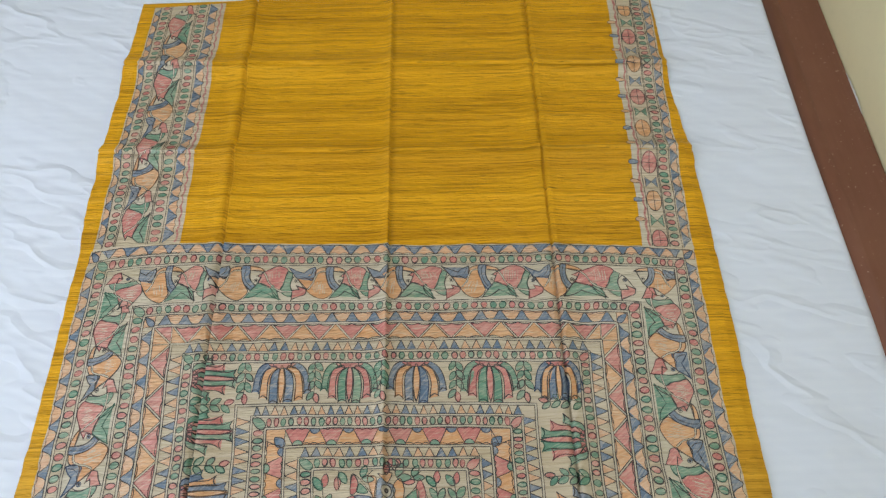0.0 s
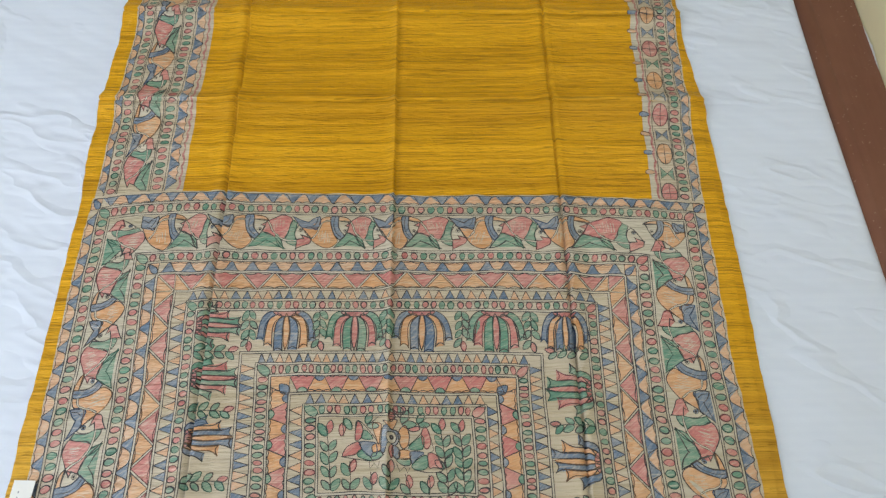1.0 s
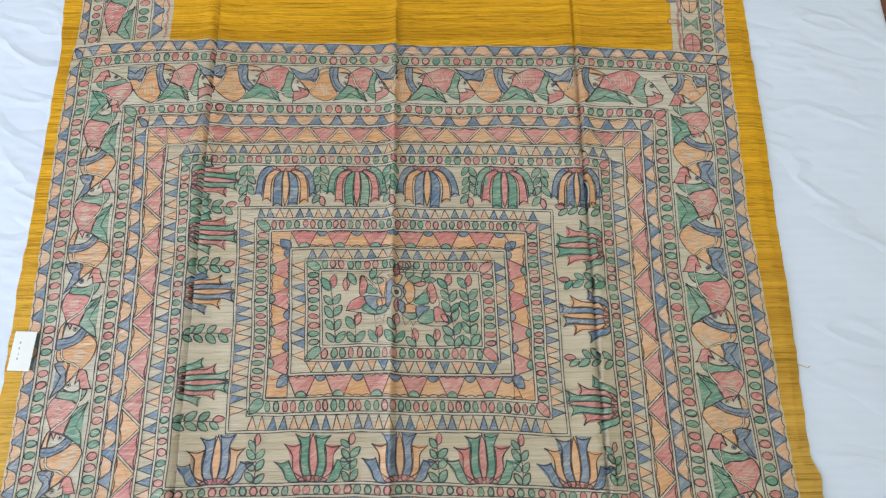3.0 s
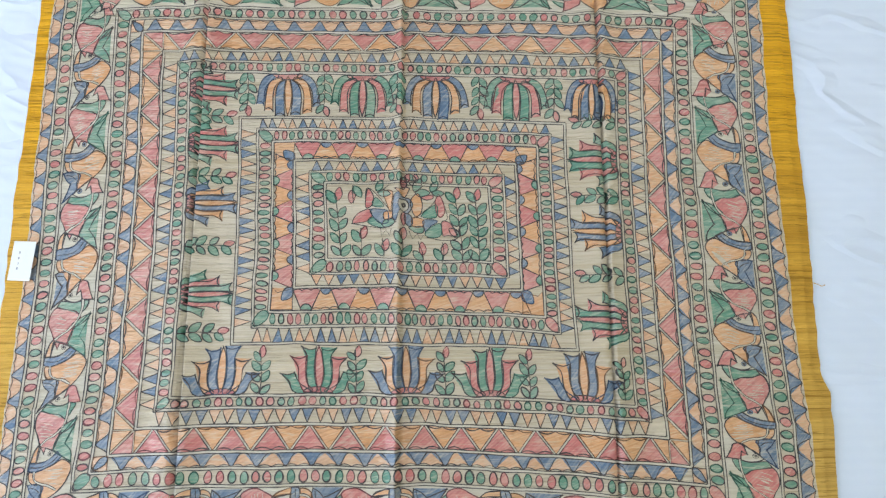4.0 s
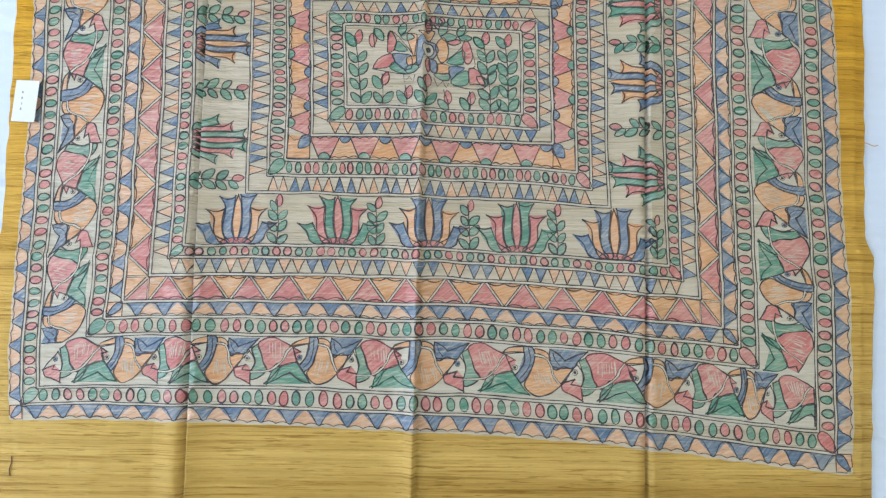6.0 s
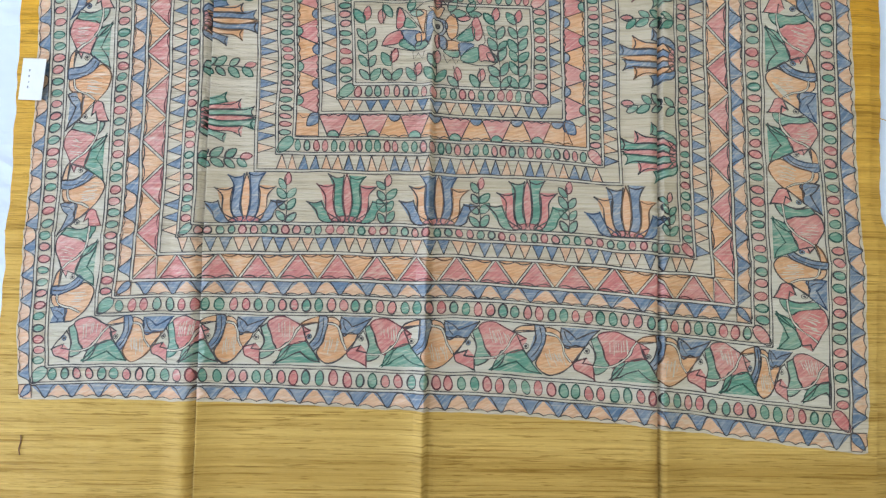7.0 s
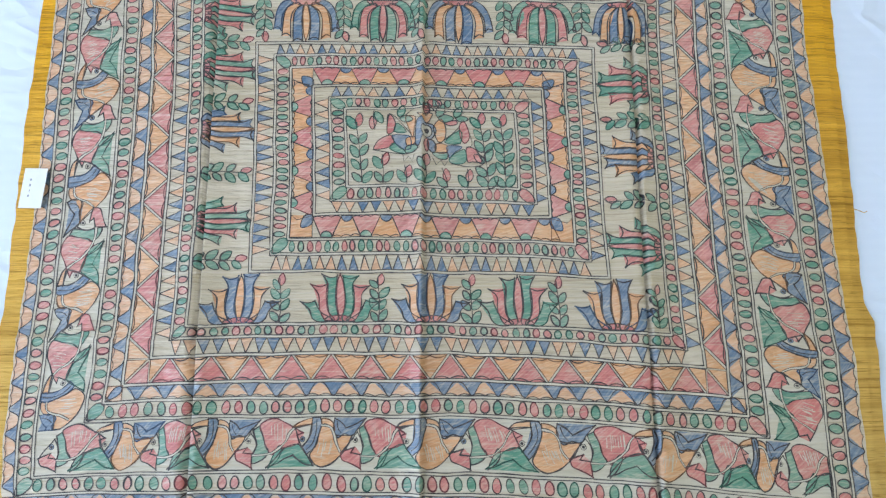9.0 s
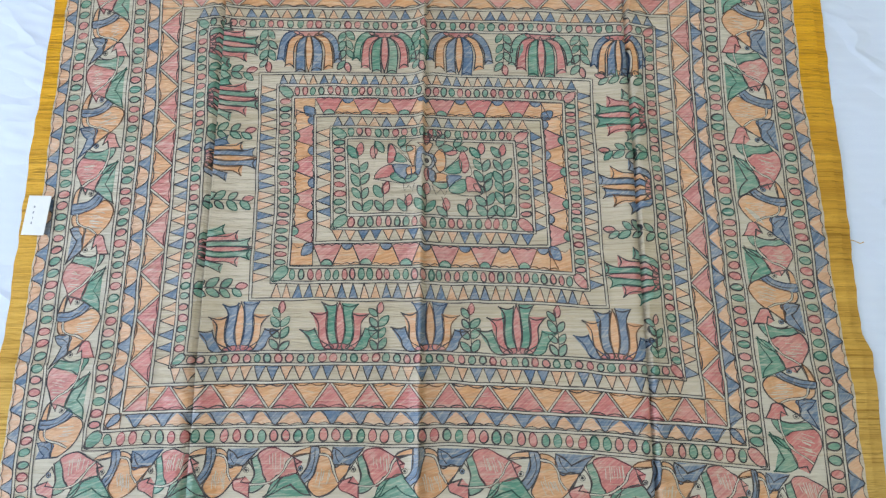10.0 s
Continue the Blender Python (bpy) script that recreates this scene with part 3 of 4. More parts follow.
def cloth():
    """The woven cloth and the folded layer showing beneath its edge."""
    def edge(x, bow, y):
        return x + bow * noise.noise((y * 3.1, x * 5, 2)) + 0.0025 * noise.noise((y * 38, x * 5, 6))

    ys = [-0.80 + 1.91 * i / 240 for i in range(241)]
    outer = lambda y: float(np.interp(y, (-0.8, -0.55, -0.45, -0.35, -0.275, -0.245, -0.2, -0.02, 0.1, 0.24, 0.45, 0.65, 0.83, 1.01, 1.1), (0.572, 0.582, 0.586, 0.592, 0.598, 0.589, 0.591, 0.598, 0.602, 0.607, 0.613, 0.611, 0.605, 0.611, 0.614)))
    bm = bmesh.new()
    east = [(edge(outer(y) - 0.016, 0.003, y), y) for y in ys]
    west = [(edge(float(np.interp(y, (-0.8, 0.0, 0.43, 0.5, 0.7, 1.07), (-0.562, -0.565, -0.563, -0.571, -0.570, -0.566))), 0.002, y), y + 0.002 * noise.noise((y, 3, 3))) for y in ys]
    f = bm.faces.new([bm.verts.new((x, y, 0)) for x, y in east + [p for p in west[::-1] if p[1] < 1.084]])
    if f.normal.z < 0:
        f.normal_flip()
    bmesh.ops.triangulate(bm, faces=[f])
    drape(bm, 0.025)
    part("cloth", bm, M_YELLOW, saree)

    for back, drop, seed in ((0.0, 0.0022, 3.0), (0.008, 0.0010, 8.0)):
        bm = bmesh.new()
        rows = []
        for y in ys:
            x = outer(y) - back + 0.003 * noise.noise((y * 4, seed, 1)) + 0.0022 * noise.noise((y * 45, seed, 6))
            rows.append([bm.verts.new((xx, y, relief(xx, y) - drop - 0.0008 * j)) for j, xx in enumerate((0.50, 0.555, x - 0.006, x))])
        for a, b in zip(rows, rows[1:]):
            for j in range(3):
                bm.faces.new((a[j], a[j + 1], b[j + 1], b[j])).smooth = True
        part("folded_layer", bm, M_YELLOW, saree)


cloth()


def painted_ground():
    d = Drawing()
    w, e, n, s = RING[1]
    # the resist-pale end piece, with a lightly waved rim
    rim = []
    for p, q in zip(corners(1), corners(1)[1:] + corners(1)[:1]):
        rim += straight(p, q, 0.006)[:-1]
    d.fill([(x + 0.0018 * noise.noise((x * 60, y * 60, 1)), y + 0.0018 * noise.noise((x * 60, y * 60, 4))) for x, y in rim], GRD, 0.00025)
    d.finish("end_piece_ground", saree, "unbleached natural silk ground", 0.025)
    # the fish border is left paler
    d = Drawing()
    w, e, n, s = RING[3]
    w4, e4, n4, s4 = RING[4]
    for x0, x1, y0, y1 in ((w, e, n4, n), (w, e, s, s4), (w, w4, s4, n4), (e4, e, s4, n4)):
        d.fill(straight((x0, y0), (x1, y0), 0.02)[:-1] + straight((x1, y0), (x1, y1), 0.02)[:-1] + straight((x1, y1), (x0, y1), 0.02)[:-1] + straight((x0, y1), (x0, y0), 0.02)[:-1], BLK, 0.00033)
    d.finish("fish_border_ground", saree, "paler natural silk ground", 0.025)
    d = Drawing()
    d.fill(straight((-0.535, 0.428), (-0.535, 1.060), 0.02) + straight((-0.374, 1.060), (-0.374, 0.428), 0.02), GRD, 0.00025)
    d.finish("border_ground", saree, "unbleached natural silk ground", 0.025)
    d = Drawing()
    d.fill(straight((0.449, 0.428), (0.449, 1.10), 0.02) + straight((0.464, 1.10), (0.464, 0.428), 0.02), BLK, 0.00025)
    d.fill(straight((0.464, 0.428), (0.464, 1.10), 0.02) + straight((0.557, 1.10), (0.557, 0.428), 0.02), GRD, 0.00025)
    d.finish("border_ground", saree, "unbleached natural silk ground", 0.025)


painted_ground()


def frame_bands():
    d = Drawing()
    for r in (2, 3, 4, 5, 7, 9, 10, 13, 15):
        ring_lines(d, r)
    d.line(straight((-0.535, 0.426), (0.549, 0.426), wob=0.001), 0.0015)
    d.finish("ruled_frame", saree, "black ink ruled lines")
    for r_out, r_in, first in ((2, 3, 0), (4, 5, 1), (8, 9, 2), (11, 12, 0), (14, 15, 3)):
        d = Drawing()
        if r_out >= 8:
            ring_lines(d, r_out)
        for k, which in enumerate(SIDES):
            at, length = side(r_out, r_in, which)
            ovals(d, at, length, {2: 0.0163, 4: 0.0157, 8: 0.0141, 11: 0.0118, 14: 0.0126}[r_out], first + k, apart=r_out >= 8)
        corner_leaves(d, r_out, r_in)
        ob = d.finish("oval_border", saree, "row of rose and green painted ovals")
        if r_out < 8:
            ob["kind"] = "stuff"
    for r_out, r_in, inward in ((7, 8, ""), (10, 11, "west south"), (13, 14, "")):
        d = Drawing()
        for k, which in enumerate(SIDES):
            at, length = side(r_out, r_in, which)
            teeth(d, at, length, 0.0152 if r_out == 10 else 0.0176, which in inward, k)
        tagged(d.finish("triangle_border", saree, "row of small blue and peach painted triangles"), kind="stuff")
    for r_out, r_in in ((1, 2), (5, 6)):
        d = Drawing()
        for which in SIDES:
            at, length = side(r_out, r_in, which)
            scallops(d, at, length, flip=(r_out == 1 and which == "north"))
        for go in corner_squares(r_out, r_in):
            d.shape([go(0.05, 0.4), go(0.4, 0.08), go(1.0, 0.1), go(1.0, 1.0), go(0.1, 1.0)], PCH, lift=0.0004)
            d.shape([go(*p) for p in curve([(0.95, 0.95), (0.5, 0.85), (0.16, 0.16), (0.85, 0.5)], True, 4)], BLU)
        tagged(d.finish("scallop_border", saree, "wavy border of blue and peach painted drops"), kind="stuff")
    d = Drawing()
    for which in SIDES:
        at, length = side(6, 7, which)
        zigzag(d, at, length, {"north": 0.0552, "south": 0.0513}.get(which, 0.0605), which != "west")
    ring_lines(d, 6)
    for go in corner_squares(6, 7):
        d.sub("triangle").shape([go(0.08, 0.04), go(0.94, 0.04), go(0.94, 0.86)], PNK)
        d.sub("triangle").shape([go(0.04, 0.12), go(0.04, 0.94), go(0.86, 0.94)], ORG)
    d.finish("zigzag_border", saree, "large rose and orange painted triangles")
    d = Drawing()
    for which in SIDES:
        at, length = side(12, 13, which)
        swags(d, at, length, pink_wide_inside=which != "north")
    ring_lines(d, 12)
    for go in corner_squares(12, 13):
        d.sub("swag").shape([go(0.06, 0.06), go(1.0, 0.08), go(0.95, 0.95), go(0.3, 0.8), go(0.08, 1.0)], ORG, lift=0.0004)
        d.sub("spot").shape([go(*p) for p in curve([(0.98, 0.98), (0.6, 0.95), (0.5, 0.5), (0.95, 0.6)], True, 4)], BLU, lift=0.0006)
    d.finish("swag_border", saree, "rose and orange ruffled swags with half-round blue and green spots")


frame_bands()


# ---------------------------------------------------------------- painted figures
# fish plans: x runs from the rose fish's beak tip towards its tail, 190 units to the next one; y from back 0 to belly 100
FISH_STEP, ROSE_EYE, AMBER_EYE = 190.0, 24.5, 121.0


def sharp(points):
    """Marks every point as a corner of the smooth outline."""
    return [p for q in points for p in (q, q)]


def hatching(d, go, x0, y0, x1, y1):
    """Pale pencil strokes left in the colour."""
    n = rnd.randint(5, 9)
    lean = rnd.choice((-4, 0, 5))
    for i in range(n):
        x = x0 + (x1 - x0) * (i + rnd.random()) / n
        a, b = y0 + (y1 - y0) * rnd.uniform(0, 0.35), y0 + (y1 - y0) * rnd.uniform(0.55, 1)
        d.line([go((x, a)), go((x + lean * 0.5, (a + b) / 2)), go((x + lean, b))], 0.0011, lift=0.00088, colour=BLK)


def fish_part(d, name, colour, go, points, order):
    own = d if name == "body" else d.sub(name)
    own.shape([go(p) for p in curve(points, True, 3)], colour, rnd.uniform(0.0014, 0.002), 0.0004 + 0.00004 * order)


def fish_eye(d, go, x, y):
    e = d.sub("eye")
    ring = [(math.cos(2 * math.pi * i / 10), math.sin(2 * math.pi * i / 10)) for i in range(10)]
    e.shape([go((x + 4.2 * c, y + 5.0 * s)) for c, s in ring], BLU if rnd.random() < 0.3 else BLK, 0.0013, 0.0009)
    e.fill([go((x + 2.5 * c, y + 3.0 * s)) for c, s in ring], INK, 0.00096)


def spine(d, go, points):
    """A pale band between two pen lines."""
    path = [go(p) for p in curve(points, False, 5)]
    d.line(path, 0.0040, lift=0.00092, colour=INK)
    d.line(path, 0.0021, lift=0.00098, colour=BLK)


def rose_fish(go):
    d = Drawing()
    put = lambda name, colour, points, order: fish_part(d, name, colour, go, points, order)
    put("tail", GRN, [(95, 56), (114, 50), (125, 64)] + sharp([(141, 92)]) + [(123, 88)] + sharp([(105, 73)]) + [(88, 81), (75, 89)] + sharp([(60, 93)]) + [(78, 73)], 3)
    put("body", PNK, [(44, 15), (54, 5), (73, 2), (91, 11), (104, 18)] + sharp([(121, 29), (111, 33)]) + sharp([(116, 48)]) + [(102, 55), (88, 59), (77, 64), (68, 72), (61, 66), (54, 54), (50, 33)], 5)
    put("collar", GRN, sharp([(33, 22), (44, 15)]) + [(50, 33), (54, 54), (61, 66), (52, 80), (36, 87), (35, 71), (39, 53), (36, 37)], 7)
    put("face", BLK, sharp([(29, 28)]) + [(36, 41), (38, 56)] + sharp([(35, 71), (18, 67), (23, 57), (3, 64)]) + [(14, 48)], 8)
    put("beak", PNK, sharp([(1, 66), (23, 57), (18, 67), (34, 70), (34, 96)]) + [(16, 86), (4, 80)], 9)
    put("fin", GRN, sharp([(63, 95)]) + [(66, 81), (76, 61), (82, 55), (85, 65), (76, 83)], 10)
    spine(d, go, [(34, 73), (54, 72), (74, 65), (90, 48), (97, 32), (105, 20)])
    fish_eye(d, go, ROSE_EYE, 43)
    hatching(d, go, 60, 12, 94, 48)
    return d.finish("painted_fish", saree, "rose fish painted with a green collar and tail")


def amber_fish(go):
    d = Drawing()
    put = lambda name, colour, points, order: fish_part(d, name, colour, go, points, order)
    put("fin", ORG, [(153, 4), (166, 6), (174, 14), (176, 28), (165, 17), (154, 15)], 0)
    put("body", ORG, [(149, 37), (154, 15), (165, 16), (174, 27), (181, 36), (199, 36)] + sharp([(211, 35)]) + [(199, 59), (184, 79), (170, 91), (154, 96), (142, 88), (135, 73), (143, 56)], 1)
    put("tail", BLU, sharp([(176, 4)]) + [(189, 11)] + sharp([(198, 21)]) + [(215, 13)] + sharp([(234, 4)]) + [(221, 22), (211, 36), (196, 33), (184, 41), (176, 32), (174, 16)], 2)
    put("collar", BLU, sharp([(135, 1), (149, 1)]) + [(153, 12), (149, 36), (143, 56)] + sharp([(130, 71), (121, 58)]) + [(131, 44), (136, 28), (135, 14)], 3)
    put("face", BLK, sharp([(107, 20), (135, 14)]) + [(135, 28), (131, 44)] + sharp([(122, 58)]) + [(116, 47), (111, 33)], 4)
    put("hood", ORG, sharp([(102, 18)]) + [(111, 9), (125, 4)] + sharp([(135, 2), (135, 14)]) + [(118, 15)], 5)
    spine(d, go, [(152, 15), (168, 19), (176, 34), (180, 50), (189, 66)])
    d.line([go(p) for p in curve([(180, 9), (183, 22), (190, 32)], False, 4)], 0.0013)
    d.line([go(p) for p in curve([(143, 4), (145, 28), (139, 50), (129, 62)], False, 4)], 0.0013)
    fish_eye(d, go, AMBER_EYE, 43)
    hatching(d, go, 150, 42, 178, 82)
    return d.finish("painted_fish", saree, "orange fish painted with a blue collar and tail")


def fish_lane(eyes, at, low, high, rose_first=True):
    """A row of fish, rose and orange in turn. eyes: places along the lane against the heading; at(along, across 0..1) gives the plan."""
    stations = []
    for i in range(len(eyes)):
        k = i + (0 if rose_first else 1)
        stations.append(FISH_STEP * (k // 2) + (ROSE_EYE if k % 2 == 0 else AMBER_EYE))
    rate = (eyes[-1] - eyes[0]) / (stations[-1] - stations[0])

    def along(s):
        if s <= stations[0]:
            return eyes[0] + rate * (s - stations[0])
        if s >= stations[-1]:
            return eyes[-1] + rate * (s - stations[-1])
        return float(np.interp(s, stations, eyes))

    for i in range(len(eyes)):
        k = i + (0 if rose_first else 1)
        wob = rnd.uniform(0, 50)

        def go(p, base=FISH_STEP * (k // 2), wob=wob):
            x = p[0] + 2.5 * noise.noise((p[0] * 0.03, p[1] * 0.03, wob))
            y = p[1] + 2.5 * noise.noise((p[0] * 0.03, p[1] * 0.03, wob + 9))
            return at(min(high, max(low, along(base + x))), min(1.0, max(0.0, y / 100)))

        (rose_fish if k % 2 == 0 else amber_fish)(go)


def fish_borders():
    w3, e3, n3, s3 = RING[3]
    w4, e4, n4, s4 = RING[4]
    m = 0.03

    def lane(lo, hi, b):
        return lo + (hi - lo) * (m + (1 - 2 * m) * b)

    south = (-0.475, -0.408, -0.348, -0.291, -0.232, -0.163, -0.098, -0.034, 0.040, 0.113, 0.192, 0.270, 0.338, 0.404, 0.445)
    fish_lane(south, lambda a, b: (a, lane(s4, s3, b)), w3 + 0.003, e3 - 0.004)
    north = (0.408, 0.313, 0.246, 0.176, 0.107, 0.035, -0.025, -0.080, -0.157, -0.227, -0.309, -0.367)
    fish_lane(north, lambda a, b: (a, lane(n3, n4, b)), -0.436, 0.428)
    west = (0.313, 0.246, 0.182, 0.109, 0.037, -0.033, -0.119, -0.192, -0.262, -0.337)
    fish_lane(west, lambda a, b: (lane(w3, w4, b), a), -0.400, 0.330)
    east = (0.330, 0.272, 0.200, 0.136, 0.058, -0.015, -0.078, -0.138, -0.201, -0.267, -0.324)
    fish_lane(east, lambda a, b: (lane(e3, e4, b), a), -0.395, 0.345)
    # single fish that fill the northern corners
    rose_fish(lambda p: (-0.424 - 0.00072 * p[1], 0.368 - 0.00056 * (p[0] - ROSE_EYE)))
    amber_fish(lambda p: (min(e3 - 0.003, 0.441 + 0.00078 * (p[0] - AMBER_EYE)), n3 - 0.003 - 0.00056 * p[1]))
    # the narrow border that runs on up the west edge
    upper = (1.037, 0.951, 0.862, 0.775, 0.696, 0.611, 0.529)
    fish_lane(upper, lambda a, b: (lane(-0.496, -0.437, b), a), 0.434, 1.056)


fish_borders()


def lotus(at, blue, hw, length, hanging=False):
    """at maps (across in metres, outwards 0..1 along the flower) to the plan."""
    d = Drawing()
    one, two, label = (BLU, ORG, "lotus painted in blue and orange") if blue else (GRN, PNK, "lotus painted in green and rose")
    j = [rnd.uniform(-0.03, 0.03) for _ in range(12)]
    go = lambda p: at(hw * p[0], p[1])
    petals = []
    for s in (-1, 1):
        k = 0 if s < 0 else 5
        if hanging:
            # the petals arch out from a broad base and droop
            petals.append((one, [(s * 0.40, 0.0), (s * 0.72, 0.08), (s * 0.92, 0.30), (s * 1.04, 0.70 + j[k]), (s * 1.04, 0.70 + j[k]), (s * 0.90, 0.66 + j[k]), (s * 0.80, 0.74 + j[k]), (s * 0.80, 0.74 + j[k]), (s * 0.76, 0.42), (s * 0.58, 0.20), (s * 0.32, 0.10)]))
            petals.append((two, [(s * 0.30, 0.08), (s * 0.58, 0.20), (s * 0.72, 0.48), (s * 0.76, 0.86 + j[k + 1]), (s * 0.76, 0.86 + j[k + 1]), (s * 0.62, 0.82 + j[k + 1]), (s * 0.48, 0.90 + j[k + 1]), (s * 0.48, 0.90 + j[k + 1]), (s * 0.50, 0.52), (s * 0.40, 0.28), (s * 0.18, 0.14)]))
            petals.append((one, [(s * 0.10, 0.14), (s * 0.34, 0.28), (s * 0.42, 0.56), (s * 0.40, 0.97 + j[k + 2]), (s * 0.40, 0.97 + j[k + 2]), (s * 0.26, 0.93 + j[k + 2]), (s * 0.10, 0.98 + j[k + 2]), (s * 0.10, 0.98 + j[k + 2]), (s * 0.14, 0.6), (s * 0.12, 0.3)]))
            continue
        petals.append((one, [(s * 0.20, 0.04), (s * 0.52, 0.20), (s * 0.68, 0.45 + j[k]), (s * 0.68, 0.45 + j[k]), (s * 0.86, 0.41 + j[k]), (s * 1.06, 0.43 + j[k]), (s * 1.06, 0.43 + j[k]), (s * 0.82, 0.26), (s * 0.72, 0.08), (s * 0.50, 0.0)]))
        petals.append((two, [(s * 0.16, 0.05), (s * 0.34, 0.22), (s * 0.38, 0.52), (s * 0.34, 0.75 + j[k + 1]), (s * 0.34, 0.75 + j[k + 1]), (s * 0.54, 0.70 + j[k + 1]), (s * 0.78, 0.74 + j[k + 1]), (s * 0.78, 0.74 + j[k + 1]), (s * 0.58, 0.56), (s * 0.56, 0.28), (s * 0.40, 0.04)]))
        petals.append((one, [(s * 0.05, 0.06), (s * 0.14, 0.4), (s * 0.08, 0.96 + j[k + 2]), (s * 0.08, 0.96 + j[k + 2]), (s * 0.26, 0.92 + j[k + 2]), (s * 0.47, 0.97 + j[k + 2]), (s * 0.47, 0.97 + j[k + 2]), (s * 0.33, 0.76), (s * 0.35, 0.36), (s * 0.24, 0.05)]))
    for i, (colour, pts) in enumerate(petals):
        d.sub("petal").shape([go(p) for p in curve(pts, True, 4)], colour, 0.0018, 0.0004 + 0.00005 * i)
    d.sub("petal").shape([go(p) for p in curve([(0, 0.06), (-0.11, 0.4), (-0.08, 0.8), (0, 0.99), (0, 0.99), (0.08, 0.8), (0.11, 0.4)], True, 4)], two, 0.0017, 0.0008)
    wide = 0.50 if hanging else 0.42
    base = [(wide * math.cos(math.pi * i / 10), 0.02 + 0.12 * math.sin(math.pi * i / 10)) for i in range(11)]
    d.shape([go(p) for p in base], RED if not blue or rnd.random() < 0.6 else PNK, 0.0016, 0.00085)
    d.finish("painted_lotus", saree, label)


def sprig(at, pairs, leaf=0.0182, bud=True, name="painted_sprig"):
    """at maps (across in metres, along 0..1 and its length in metres) to the plan."""
    go, length = at
    d = Drawing()
    stem = [(0.0012 * math.sin(5 * k / 10), k / 10) for k in range(10)]
    d.line([go(*p) for p in stem], 0.0014)

    def blade(x, q, turn, size, colour):
        pts = []
        for k in range(12):
            w = 2 * math.pi * k / 12
            along, across = size * (0.5 + 0.5 * math.cos(w)), 0.27 * size * math.sin(w) * abs(math.sin(w)) ** 0.35 * (1 - 0.15 * math.cos(w))
            cx, cy = along * math.sin(turn) + across * math.cos(turn), along * math.cos(turn) - across * math.sin(turn)
            pts.append(go(x + cx, q + cy / length))
        d.sub("leaf" if colour == GRN else "bud").shape(pts, colour, rnd.uniform(0.0013, 0.0021))

    for i in range(pairs):
        q = (i + 0.08) / (pairs + 0.4)
        for s in (-1, 1):
            if i == pairs - 1 and s == 1 and bud:
                continue
            blade(s * 0.0012, q + rnd.uniform(-0.02, 0.02), s * rnd.uniform(0.48, 0.76), leaf * rnd.uniform(0.88, 1.1), GRN)
    if bud:
        blade(0.001, (pairs - 0.55) / (pairs + 0.55), rnd.uniform(0.05, 0.3), leaf * 0.95, PNK)
    d.finish(name, saree, "leafy green sprig painted with a rose bud" if bud else "leafy green sprig")


def lotus_border():
    w9, e9, n9, s9 = RING[9]
    w10, e10, n10, s10 = RING[10]
    north = lambda c: (lambda p, q: (c + p, n9 + (n10 - n9) * (0.02 + 0.94 * q)))
    south = lambda c: (lambda p, q: (c + p, s9 + (s10 - s9) * (0.02 + 0.94 * q)))
    west = lambda c: (lambda p, q: (w9 + (w10 - w9) * (0.02 + 0.94 * q), c + p))
    east = lambda c: (lambda p, q: (e9 + (e10 - e9) * (0.02 + 0.94 * q), c + p))
    for k, c in enumerate((-0.171, -0.059, 0.050, 0.169)):
        lotus(north(c), k % 2 == 0, 0.046, 0.067, True)
    lotus(north(0.280), True, 0.038, 0.067, True)
    for k, c in enumerate((-0.254, -0.121, 0.001, 0.118, 0.247)):
        lotus(south(c), k % 2 == 0, 0.050, 0.07)
    for c, blue in ((0.183, False), (0.098, False), (0.004, True), (-0.131, False)):
        lotus(west(c), blue, 0.033, 0.075)
    for c, blue in ((0.080, False), (-0.029, True), (-0.158, False)):
        lotus(east(c), blue, 0.038, 0.075)
    for c in (-0.232, -0.117, -0.007, 0.114, 0.225):
        sprig((north(c), 0.067), 4)
    for c in (-0.200, -0.070, 0.055, 0.172):
        sprig((south(c), 0.07), 4)
    for c in (0.140, 0.046, -0.060, -0.187):
        sprig((west(c), 0.075), 4)
    for c in (0.141, 0.024, -0.093):
        sprig((east(c), 0.075), 4)
    sprig((lambda p, q: (0.302 + p * 0.8, -0.268 + 0.06 * q), 0.07), 4)


lotus_border()


